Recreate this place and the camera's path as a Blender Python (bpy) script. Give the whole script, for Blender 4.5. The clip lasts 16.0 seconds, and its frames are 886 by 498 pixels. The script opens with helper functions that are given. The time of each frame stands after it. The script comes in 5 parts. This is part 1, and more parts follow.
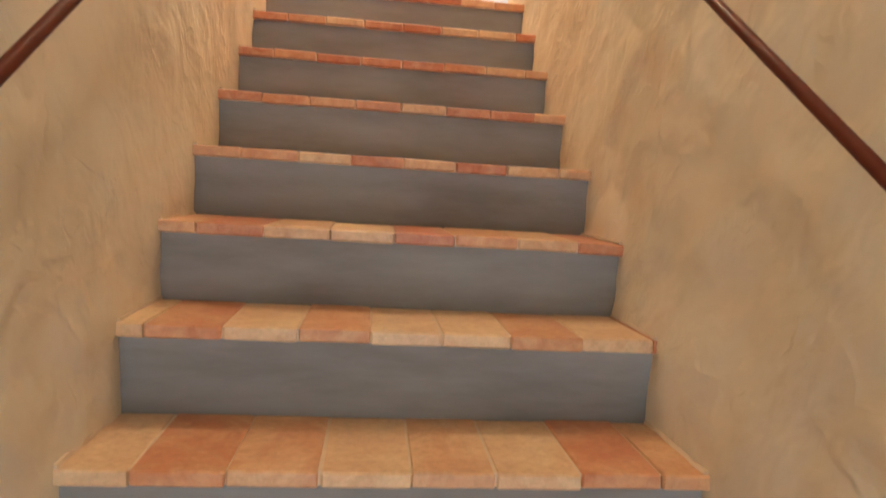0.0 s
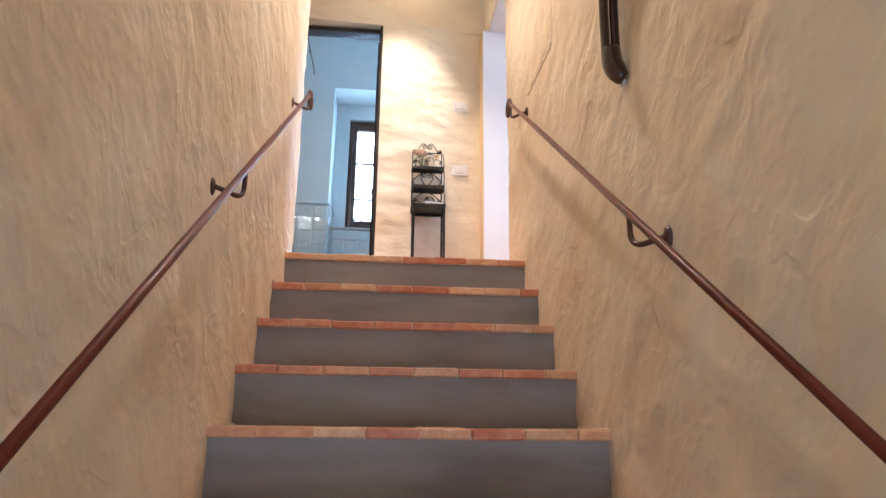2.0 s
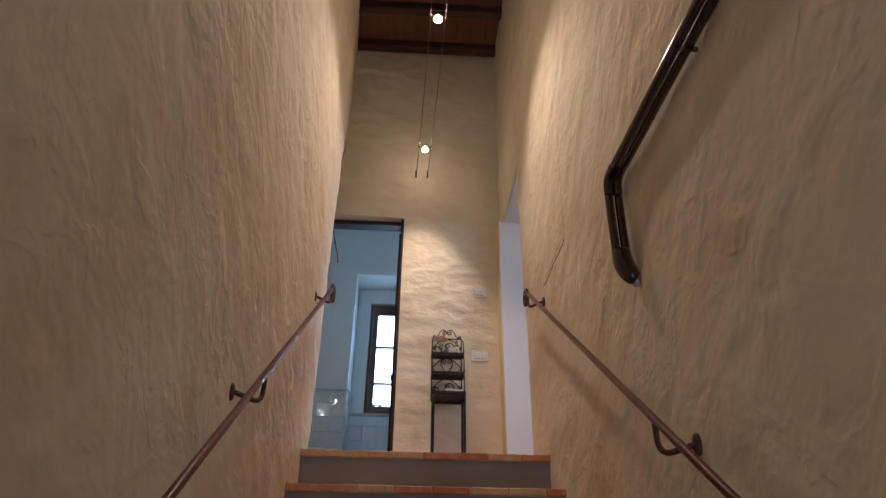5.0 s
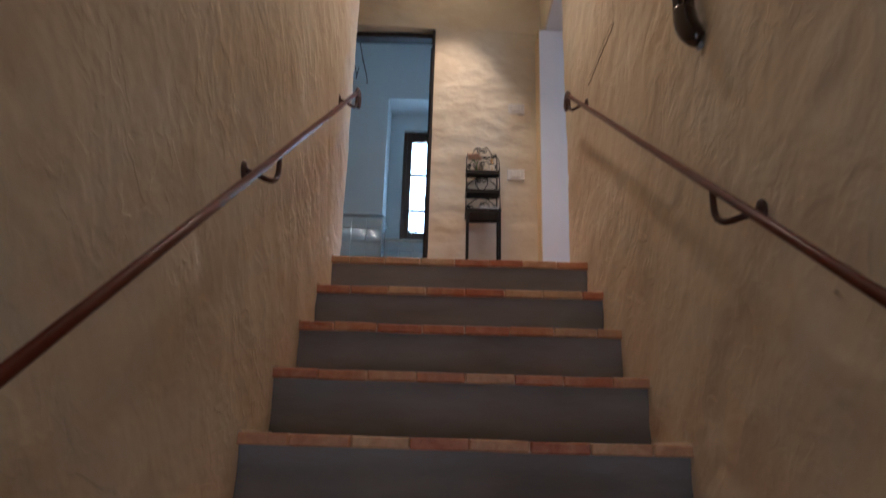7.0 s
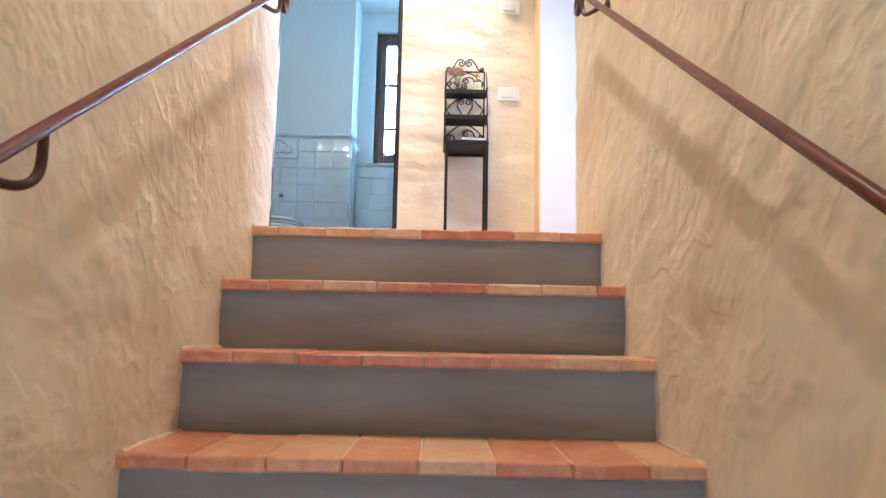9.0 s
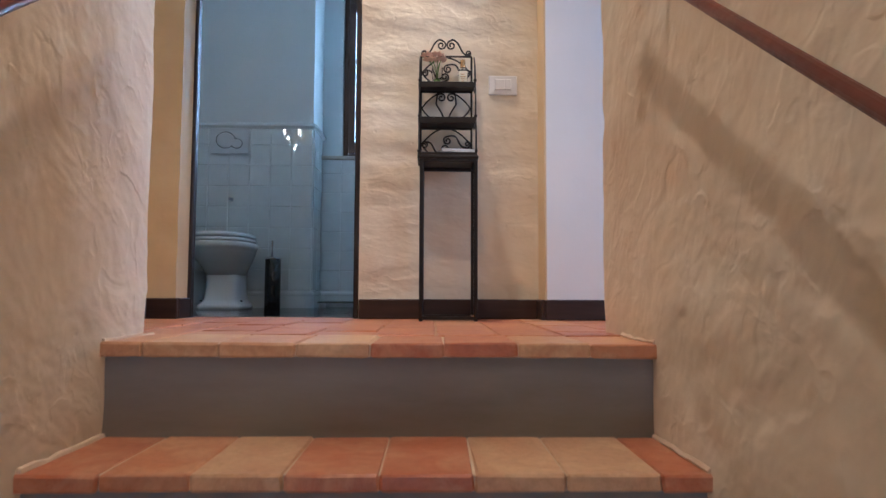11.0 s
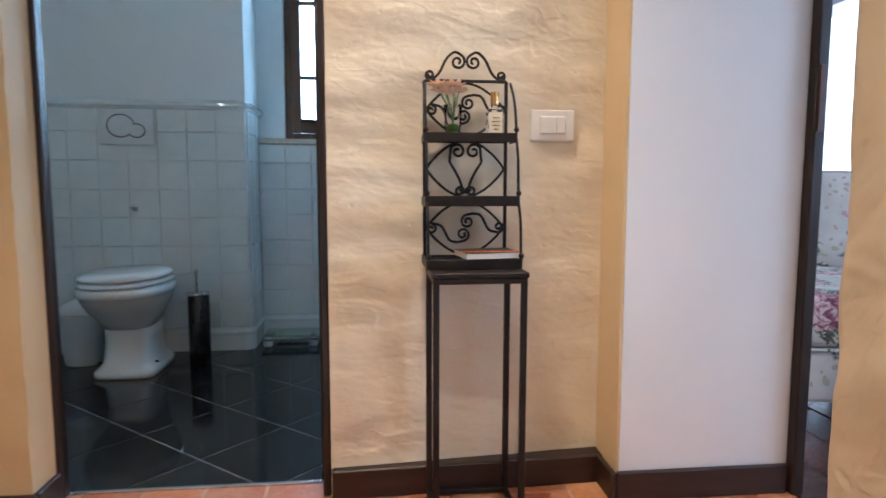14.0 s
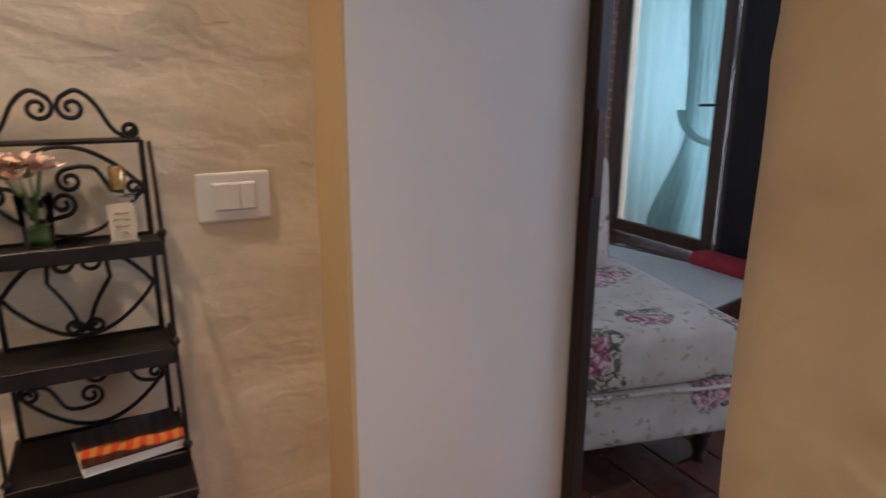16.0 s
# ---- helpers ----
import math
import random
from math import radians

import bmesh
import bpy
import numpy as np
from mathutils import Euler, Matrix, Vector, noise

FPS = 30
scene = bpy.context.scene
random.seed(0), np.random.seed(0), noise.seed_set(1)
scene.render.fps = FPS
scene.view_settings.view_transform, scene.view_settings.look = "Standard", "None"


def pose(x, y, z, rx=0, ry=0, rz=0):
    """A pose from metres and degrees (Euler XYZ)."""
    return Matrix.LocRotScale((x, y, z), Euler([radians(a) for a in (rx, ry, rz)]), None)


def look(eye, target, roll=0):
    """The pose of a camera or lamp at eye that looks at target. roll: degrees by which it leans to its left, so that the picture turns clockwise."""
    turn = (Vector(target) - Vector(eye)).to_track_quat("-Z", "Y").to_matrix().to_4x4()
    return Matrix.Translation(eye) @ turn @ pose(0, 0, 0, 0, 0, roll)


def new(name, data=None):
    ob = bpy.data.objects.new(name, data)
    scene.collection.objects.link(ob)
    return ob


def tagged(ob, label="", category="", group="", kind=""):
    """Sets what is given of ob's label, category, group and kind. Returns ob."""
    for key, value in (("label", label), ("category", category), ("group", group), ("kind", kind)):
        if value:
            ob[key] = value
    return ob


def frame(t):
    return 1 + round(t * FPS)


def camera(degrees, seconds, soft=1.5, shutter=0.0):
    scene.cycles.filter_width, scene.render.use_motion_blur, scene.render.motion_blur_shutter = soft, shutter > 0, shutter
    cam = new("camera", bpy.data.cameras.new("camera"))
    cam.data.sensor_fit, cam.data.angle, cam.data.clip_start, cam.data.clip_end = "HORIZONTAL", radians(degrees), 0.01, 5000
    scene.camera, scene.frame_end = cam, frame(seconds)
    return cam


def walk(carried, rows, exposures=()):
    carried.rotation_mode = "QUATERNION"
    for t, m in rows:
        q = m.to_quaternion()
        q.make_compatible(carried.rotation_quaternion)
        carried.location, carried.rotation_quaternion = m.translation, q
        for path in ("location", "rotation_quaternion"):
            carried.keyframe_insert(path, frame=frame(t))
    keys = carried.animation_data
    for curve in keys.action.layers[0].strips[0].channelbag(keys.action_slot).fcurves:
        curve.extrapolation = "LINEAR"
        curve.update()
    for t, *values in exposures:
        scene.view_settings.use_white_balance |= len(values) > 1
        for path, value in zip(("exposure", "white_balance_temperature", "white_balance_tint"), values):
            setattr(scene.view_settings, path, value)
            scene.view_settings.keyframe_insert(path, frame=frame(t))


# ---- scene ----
# The landing floor is z = 0; the top step's nose is y = 0; x runs across the stair.
cam = camera(69.6, 16.0, shutter=0.35)
PATH = [
    (0, (-0.06, -2.925, -0.862), (0.169, -0.946, -1.043), 3.5),
    (0.5, (-0.067, -2.934, -0.828), (0.153, -0.947, -0.772), 3.8),
    (1, (-0.071, -2.936, -0.796), (0.134, -0.964, -0.538), 2.7),
    (1.5, (-0.074, -2.944, -0.773), (0.112, -0.994, -0.365), 1.3),
    (2, (-0.076, -2.95, -0.751), (0.092, -1.025, -0.233), 0.7),
    (2.5, (-0.082, -2.96, -0.736), (0.075, -1.063, -0.123), 0.9),
    (3, (-0.083, -2.972, -0.717), (0.05, -1.101, -0.024), 0.7),
    (3.5, (-0.086, -2.979, -0.704), (0.036, -1.136, 0.063), 0.6),
    (4, (-0.09, -2.988, -0.691), (0.025, -1.183, 0.161), 0.5),
    (4.2, (-0.088, -2.994, -0.687), (0.016, -1.213, 0.217), 0.6),
    (6.3, (-0.051, -2.935, -0.702), (0.014, -1.236, 0.352), 1.1),
    (6.5, (-0.048, -2.894, -0.727), (-0.006, -1.129, 0.213), 1.2),
    (7, (-0.04, -2.746, -0.781), (-0.058, -0.83, -0.205), 1.7),
    (7.5, (-0.046, -2.56, -0.681), (-0.076, -0.595, -0.311), 1.7),
    (8, (0.006, -2.455, -0.588), (0.014, -0.475, -0.308), 1.3),
    (8.5, (0.07, -2.255, -0.43), (0.096, -0.275, -0.15), 1.3),
    (9, (0.054, -2.057, -0.34), (0.062, -0.075, -0.073), 1.2),
    (9.2, (0.067, -2.002, -0.267), (0.084, -0.017, -0.024), 1.0),
    (11.3, (0.118, -1.233, 0.201), (0.15, 0.764, 0.307), 0.2),
    (11.5, (0.1, -1.177, 0.272), (0.134, 0.821, 0.355), 0.2),
    (12, (0.034, -0.998, 0.334), (0.012, 1.002, 0.368), 0.5),
    (12.5, (0.03, -0.872, 0.449), (0.052, 1.128, 0.411), 1.0),
    (13, (0.065, -0.666, 0.587), (0.187, 1.329, 0.516), 0.7),
    (13.5, (-0.02, -0.517, 0.657), (0.098, 1.478, 0.585), 0.7),
    (14, (-0.062, -0.4, 0.803), (0.154, 1.578, 0.598), 0.1),
    (14.5, (0.083, -0.256, 0.815), (0.528, 1.684, 0.621), 0.6),
    (15, (0.163, -0.136, 0.982), (0.69, 1.779, 0.745), 0.1),
    (15.5, (0.228, 0.048, 1.042), (0.831, 1.926, 0.703), 0.2),
    (16, (0.222, 0.159, 1.136), (1.123, 1.87, 0.628), 0.3),
]
EXPOSURES = [
    (0, 0.38, 6150, 11.5), (0.5, 0.60, 5750, 12), (1, 0.75, 5350, 12), (1.5, 0.75, 5050, 11), (2, 0.05, 5100, 14), (2.5, -0.58, 5150, 16),
    (3, -1.17, 5200, 17), (3.5, -1.48, 5250, 17), (4.2, -1.56, 5300, 17), (6.3, -0.95, 5200, 17), (7, -1.62, 5150, 16), (7.5, -0.6, 4950, 11.5),
    (8, 0.38, 4680, 6), (8.5, 0.53, 4680, 6), (9.2, 0.13, 4780, 8), (11.3, -1.0, 4850, 15), (12.5, -1.05, 4850, 14), (13.5, -0.78, 5000, 11),
    (14.5, -0.70, 5300, 11), (15, -1.12, 5650, 13), (15.5, -1.42, 5700, 14.5), (16, -1.75, 5700, 16),
]
walk(cam, [(t, look(eye, target, roll)) for t, eye, target, roll in PATH], EXPOSURES)

# ---- world and lights ----
world = bpy.data.worlds.new("sky")
scene.world = world
world.use_nodes = True
wn = world.node_tree.nodes
sky = wn.new("ShaderNodeTexSky")
sky.sky_type, sky.sun_disc, sky.sun_elevation, sky.sun_rotation = "NISHITA", False, radians(48), radians(120)
wn["Background"].inputs[1].default_value = 0.15
world.node_tree.links.new(sky.outputs[0], wn["Background"].inputs[0])


def lamp(name, kind, power, color, place, target=None, size=0.03, size_y=None):
    data = bpy.data.lights.new(name, kind)
    data.energy, data.color = power, color
    if kind == "AREA":
        data.shape, data.size, data.size_y = "RECTANGLE", size, size_y
    else:
        data.shadow_soft_size = size
    ob = new(name, data)
    ob.matrix_world = look(place, target) if target else Matrix.Translation(place)
    return ob


WARM = (1.0, 0.71, 0.44)
# halogen spots on the low-voltage cables, the first two over the landing, two more further down the stair
BULBS = [(-0.035, 0.86, 2.50), (0.005, -0.36, 2.52), (0.03, -1.60, 2.54), (0.05, -2.85, 2.56)]
SPOTS = [(225.0, 66, (0.09, 0.24)), (165.0, 128, (0.05, -0.18)), (36.0, 146, (0.0, 0.30)), (16.0, 130, (0.0, 0.0))]   # watts, cone, aim
for b, (watts, cone, aim) in zip(BULBS, SPOTS):
    spot = lamp("halogen_light", "SPOT", watts, WARM, (b[0], b[1], b[2] - 0.05), (b[0] + aim[0], b[1] + aim[1], 0.0), size=0.022)
    spot.data.spot_size, spot.data.spot_blend = radians(cone), 1.0
lamp("bath_daylight", "AREA", 80.0, (0.58, 0.86, 1.0), (-0.12, 3.34, 1.62), (-0.12, 1.0, 1.55), 0.9, 1.2)
DAY = (0.78, 0.88, 1.0)
lamp("bedroom_daylight", "AREA", 40.0, DAY, (4.35, 3.45, 1.25), (1.2, 3.2, 1.1), 1.3, 2.2)
lamp("bedroom_daylight_far", "AREA", 24.0, DAY, (4.35, 4.72, 1.25), (1.2, 4.0, 1.1), 0.9, 2.2)
# Bedroom window never in view, added to carry daylight onto the landing walls.
lamp("unseen_window_daylight", "AREA", 66.0, DAY, (4.05, -0.65, 1.55), (0.4, 1.0, 1.1), 1.5, 1.15)
# Narrow beam from a second added window, aimed at the left wall's end.
side_light = lamp("unseen_side_daylight", "AREA", 9.0, DAY, (4.05, 1.62, 1.55), (-0.56, 0.0, 1.0), 1.1, 1.15)
side_light.data.spread = radians(38)
# Cool fill from an added, unseen opening at the lower hall's end.
lamp("unseen_hall_daylight", "AREA", 8.0, (0.88, 0.94, 1.0), (0.0, -5.32, -1.45), (0.0, -1.0, -0.6), 0.9, 1.9)

# ---- materials ----
def material(name):
    m = bpy.data.materials.new(name)
    m.use_nodes = True
    t = m.node_tree
    return m, t.nodes, t.links, t.nodes["Principled BSDF"]


def node(nodes, kind, **inputs):
    n = nodes.new(kind)
    for key, value in inputs.items():
        n.inputs[key.replace("_", " ")].default_value = value
    return n


def ramp(nodes, stops):
    r = nodes.new("ShaderNodeValToRGB")
    while len(r.color_ramp.elements) < len(stops):
        r.color_ramp.elements.new(0.5)
    for e, (p, c) in zip(r.color_ramp.elements, stops):
        e.position, e.color = p, (*c, 1)
    return r


def surface(name, stops, scale=3.0, detail=6.0, rough=0.6, metal=0.0, bump=0.0, bump_scale=40.0, stretch=(1, 1, 1), dist=0.01, coat=0.0, rough_var=0.1):
    """A mottled surface: noise through a colour ramp, a second finer noise for relief and for the gloss."""
    m, nodes, links, bsdf = material(name)
    co = nodes.new("ShaderNodeNewGeometry")
    mp = nodes.new("ShaderNodeMapping")
    mp.inputs["Scale"].default_value = stretch
    links.new(co.outputs["Position"], mp.inputs[0])
    n1 = node(nodes, "ShaderNodeTexNoise", Scale=scale, Detail=detail, Roughness=0.6)
    links.new(mp.outputs[0], n1.inputs["Vector"])
    r = ramp(nodes, stops)
    links.new(n1.outputs["Fac"], r.inputs[0])
    links.new(r.outputs[0], bsdf.inputs["Base Color"])
    n2 = node(nodes, "ShaderNodeTexNoise", Scale=bump_scale, Detail=4.0, Roughness=0.6)
    links.new(mp.outputs[0], n2.inputs["Vector"])
    mr = nodes.new("ShaderNodeMapRange")
    mr.inputs["To Min"].default_value, mr.inputs["To Max"].default_value = max(rough - rough_var, 0.02), min(rough + rough_var, 1)
    links.new(n2.outputs["Fac"], mr.inputs["Value"])
    links.new(mr.outputs[0], bsdf.inputs["Roughness"])
    bsdf.inputs["Metallic"].default_value = metal
    bsdf.inputs["Coat Weight"].default_value = coat
    if bump:
        b = node(nodes, "ShaderNodeBump", Strength=bump, Distance=dist)
        links.new(n2.outputs["Fac"], b.inputs["Height"])
        links.new(b.outputs[0], bsdf.inputs["Normal"])
    return m


def plaster(name, stops, turn, stretch, relief):
    """Lime plaster: cloudy colour, long trowel strokes with ragged lips, scattered small pits."""
    m, nodes, links, bsdf = material(name)
    geo = nodes.new("ShaderNodeNewGeometry")
    cloud = node(nodes, "ShaderNodeTexNoise", Scale=2.0, Detail=7.0, Roughness=0.6)
    links.new(geo.outputs["Position"], cloud.inputs["Vector"])
    r = ramp(nodes, stops)
    links.new(cloud.outputs["Fac"], r.inputs[0])
    mp = nodes.new("ShaderNodeMapping")
    mp.vector_type = "TEXTURE"
    mp.inputs["Rotation"].default_value = turn
    mp.inputs["Scale"].default_value = stretch
    links.new(geo.outputs["Position"], mp.inputs[0])
    stroke = node(nodes, "ShaderNodeTexNoise", Scale=4.6, Detail=3.0, Roughness=0.5, Distortion=0.3)
    links.new(mp.outputs[0], stroke.inputs["Vector"])

    def weighted(under, value, factor):
        n = nodes.new("ShaderNodeMath")
        n.operation = "MULTIPLY_ADD"
        links.new(value, n.inputs[0])
        if isinstance(factor, float):
            n.inputs[1].default_value = factor
        else:
            links.new(factor, n.inputs[1])
        links.new(under, n.inputs[2])
        return n.outputs[0]

    height = stroke.outputs["Fac"]
    for scale, shift, gain in ((6.5, 3.0, 0.075), (12.0, 11.0, 0.040)):
        move = nodes.new("ShaderNodeVectorMath")
        move.inputs[1].default_value = (shift, shift * 1.3, shift * 0.7)
        links.new(mp.outputs[0], move.inputs[0])
        edge = node(nodes, "ShaderNodeTexNoise", Scale=scale, Detail=2.5, Roughness=0.5, Distortion=0.4)
        links.new(move.outputs[0], edge.inputs["Vector"])
        lip = ramp(nodes, [(0.455, (0, 0, 0)), (0.52, (1, 1, 1)), (0.74, (0.05, 0.05, 0.05))])
        links.new(edge.outputs["Fac"], lip.inputs[0])
        where = node(nodes, "ShaderNodeTexNoise", Scale=2.6, Detail=1.0)
        links.new(move.outputs[0], where.inputs["Vector"])
        mask = ramp(nodes, [(0.46, (0, 0, 0)), (0.60, (gain, gain, gain))])
        links.new(where.outputs["Fac"], mask.inputs[0])
        height = weighted(height, lip.outputs[0], mask.outputs[0])
    fine = node(nodes, "ShaderNodeTexNoise", Scale=22.0, Detail=2.0, Roughness=0.5)
    links.new(mp.outputs[0], fine.inputs["Vector"])
    height = weighted(height, fine.outputs["Fac"], 0.035)
    pit = node(nodes, "ShaderNodeTexVoronoi", Scale=9.0)
    links.new(geo.outputs["Position"], pit.inputs["Vector"])
    hole = ramp(nodes, [(0.03, (0, 0, 0)), (0.075, (1, 1, 1))])
    links.new(pit.outputs["Distance"], hole.inputs[0])
    grain = node(nodes, "ShaderNodeTexNoise", Scale=48.0, Detail=5.0, Roughness=0.65)
    links.new(mp.outputs[0], grain.inputs["Vector"])
    b1 = node(nodes, "ShaderNodeBump", Strength=relief, Distance=0.03)
    links.new(height, b1.inputs["Height"])
    b2 = node(nodes, "ShaderNodeBump", Strength=0.25, Distance=0.004)
    links.new(hole.outputs[0], b2.inputs["Height"])
    links.new(b1.outputs[0], b2.inputs["Normal"])
    b3 = node(nodes, "ShaderNodeBump", Strength=0.32, Distance=0.003)
    links.new(grain.outputs["Fac"], b3.inputs["Height"])
    links.new(b2.outputs[0], b3.inputs["Normal"])
    links.new(b3.outputs[0], bsdf.inputs["Normal"])
    mul = nodes.new("ShaderNodeMix")
    mul.data_type, mul.blend_type = "RGBA", "MULTIPLY"
    mul.inputs[0].default_value = 0.08
    stain = ramp(nodes, [(0.26, (0.84, 0.78, 0.70)), (0.46, (1, 1, 1))])
    links.new(stroke.outputs["Fac"], stain.inputs[0])
    links.new(r.outputs[0], mul.inputs[6])
    links.new(stain.outputs[0], mul.inputs[7])
    links.new(mul.outputs[2], bsdf.inputs["Base Color"])
    bsdf.inputs["Roughness"].default_value = 0.82
    return m


CREAM = [(0.30, (0.64, 0.53, 0.38)), (0.42, (0.69, 0.60, 0.45)), (0.55, (0.73, 0.655, 0.51)), (0.72, (0.77, 0.715, 0.59))]
PLASTER = plaster("cream_plaster", CREAM, (radians(-42), 0, 0), (1.0, 1.0, 0.78), 0.85)
PLASTER_BACK = plaster("cream_plaster_back", CREAM, (0, radians(4), 0), (1.0, 1.0, 0.55), 0.42)
PLASTER_SMOOTH = surface("smooth_cream_plaster", [(0.3, (0.68, 0.52, 0.29)), (0.7, (0.75, 0.60, 0.37))], 1.6, 6, 0.75, bump=0.2, bump_scale=30, dist=0.004)
WHITE_WALL = surface("white_wall_paint", [(0.35, (0.74, 0.74, 0.74)), (0.65, (0.80, 0.80, 0.80))], 1.4, 6, 0.65, bump=0.12, bump_scale=60, dist=0.003)
BATH_PAINT = surface("bathroom_paint", [(0.35, (0.66, 0.70, 0.70)), (0.65, (0.72, 0.76, 0.76))], 1.2, 6, 0.6, bump=0.15, bump_scale=45, dist=0.003)
CEMENT = surface("grey_riser_plaster", [(0.28, (0.160, 0.152, 0.144)), (0.48, (0.225, 0.225, 0.224)), (0.72, (0.285, 0.298, 0.308))], 3.0, 10, 0.72, bump=0.15, bump_scale=70, stretch=(0.5, 1, 2.2), dist=0.003)
GROUT = surface("lime_grout", [(0.3, (0.56, 0.44, 0.31)), (0.7, (0.68, 0.56, 0.42))], 14, 5, 0.9, bump=0.3, bump_scale=120, dist=0.002)
FLOOR_GROUT = surface("worn_floor_grout", [(0.3, (0.44, 0.29, 0.19)), (0.7, (0.58, 0.42, 0.29))], 9, 5, 0.8, bump=0.3, bump_scale=120, dist=0.002)
DARK_WOOD = surface("dark_stained_wood", [(0.3, (0.009, 0.005, 0.004)), (0.6, (0.022, 0.011, 0.008)), (0.8, (0.038, 0.019, 0.012))], 9, 8, 0.42, bump=0.15, bump_scale=60, stretch=(4, 4, 0.4), dist=0.002)
BASEBOARD = surface("dark_baseboard_wood", [(0.3, (0.015, 0.008, 0.007)), (0.7, (0.040, 0.020, 0.015))], 8, 6, 0.45, bump=0.1, bump_scale=50, stretch=(0.4, 0.4, 4), dist=0.002)
BROWN_WOOD = surface("brown_window_wood", [(0.3, (0.06, 0.028, 0.016)), (0.7, (0.12, 0.058, 0.034))], 9, 7, 0.4, bump=0.15, bump_scale=60, stretch=(4, 4, 0.4), dist=0.002)
BEAM_WOOD = surface("old_ceiling_timber", [(0.3, (0.035, 0.016, 0.010)), (0.7, (0.085, 0.038, 0.022))], 6, 8, 0.7, bump=0.5, bump_scale=40, stretch=(0.5, 3, 3), dist=0.006)
BOARD_WOOD = surface("reddish_ceiling_board", [(0.3, (0.10, 0.038, 0.022)), (0.7, (0.19, 0.078, 0.042))], 5, 8, 0.7, bump=0.4, bump_scale=40, stretch=(3, 0.5, 3), dist=0.004)
RAIL = surface("red_brown_painted_steel", [(0.3, (0.090, 0.019, 0.010)), (0.7, (0.135, 0.031, 0.016))], 14, 5, 0.34, bump=0.08, bump_scale=90, dist=0.001, coat=0.0)
RAIL_DARK = surface("brown_painted_iron", [(0.3, (0.045, 0.017, 0.012)), (0.7, (0.08, 0.030, 0.020))], 14, 5, 0.42, bump=0.15, bump_scale=90, dist=0.001)
PIPE = surface("black_brown_enamel", [(0.3, (0.012, 0.006, 0.005)), (0.7, (0.03, 0.012, 0.009))], 12, 5, 0.22, bump=0.08, bump_scale=50, dist=0.001, coat=0.5)
IRON = surface("black_wrought_iron", [(0.3, (0.008, 0.006, 0.006)), (0.7, (0.020, 0.016, 0.014))], 25, 5, 0.45, metal=0.3, bump=0.2, bump_scale=140, dist=0.001)
PORCELAIN = surface("white_porcelain", [(0.4, (0.76, 0.77, 0.77)), (0.6, (0.80, 0.81, 0.81))], 3, 3, 0.08, rough_var=0.02, coat=0.5)
WHITE_PLASTIC = surface("white_plastic", [(0.4, (0.76, 0.75, 0.73)), (0.6, (0.80, 0.79, 0.77))], 6, 3, 0.35, rough_var=0.04)
GREY_PLASTIC = surface("pale_grey_plastic", [(0.4, (0.56, 0.58, 0.60)), (0.6, (0.62, 0.64, 0.66))], 6, 3, 0.35, rough_var=0.04)
BATH_TILE = surface("glazed_white_tile", [(0.3, (0.62, 0.66, 0.66)), (0.7, (0.72, 0.75, 0.75))], 5, 4, 0.035, bump=0.03, bump_scale=9, dist=0.002, rough_var=0.015)
BLACK_TILE = surface("polished_black_stone", [(0.3, (0.003, 0.003, 0.004)), (0.7, (0.010, 0.011, 0.013))], 7, 8, 0.11, bump=0.03, bump_scale=30, dist=0.002, rough_var=0.05)
PALE_GROUT = surface("pale_floor_grout", [(0.4, (0.30, 0.31, 0.32)), (0.6, (0.40, 0.41, 0.42))], 20, 3, 0.85)
BLACK_TILE.node_tree.nodes["Principled BSDF"].inputs["Specular IOR Level"].default_value = 0.35
RAIL.node_tree.nodes["Principled BSDF"].inputs["Specular IOR Level"].default_value = 0.17
CHROME = surface("brushed_chrome", [(0.4, (0.62, 0.62, 0.64)), (0.6, (0.70, 0.70, 0.72))], 20, 3, 0.18, metal=1.0)
BLACK_METAL = surface("black_lacquered_metal", [(0.4, (0.010, 0.010, 0.012)), (0.6, (0.018, 0.018, 0.020))], 20, 3, 0.25, rough_var=0.05)
MARBLE = surface("beige_marble", [(0.3, (0.40, 0.35, 0.28)), (0.7, (0.58, 0.53, 0.45))], 9, 8, 0.3)
GOLD = surface("gold_cap_metal", [(0.4, (0.62, 0.42, 0.20)), (0.6, (0.70, 0.50, 0.26))], 20, 3, 0.25, metal=1.0)
LABEL = surface("cream_paper", [(0.4, (0.72, 0.66, 0.50)), (0.6, (0.78, 0.72, 0.56))], 30, 3, 0.7)
PETAL = surface("pale_pink_petal", [(0.3, (0.78, 0.50, 0.36)), (0.7, (0.86, 0.72, 0.58))], 60, 3, 0.6)
STEM = surface("green_stem", [(0.3, (0.08, 0.16, 0.03)), (0.7, (0.14, 0.26, 0.06))], 40, 3, 0.5)
PAGES = surface("white_book_pages", [(0.4, (0.68, 0.66, 0.62)), (0.6, (0.78, 0.76, 0.72))], 8, 3, 0.8, stretch=(1, 1, 200))
CURTAIN = surface("pale_teal_curtain", [(0.3, (0.70, 0.76, 0.76)), (0.7, (0.78, 0.82, 0.82))], 4, 4, 0.85, bump=0.1, bump_scale=300, dist=0.001)
t = CURTAIN.node_tree
tr = t.nodes.new("ShaderNodeBsdfTranslucent")
tr.inputs[0].default_value = (0.70, 0.88, 0.87, 1)
ms = t.nodes.new("ShaderNodeMixShader")
ms.inputs[0].default_value = 0.55
t.links.new(t.nodes["Principled BSDF"].outputs[0], ms.inputs[1])
t.links.new(tr.outputs[0], ms.inputs[2])
t.links.new(ms.outputs[0], t.nodes["Material Output"].inputs[0])
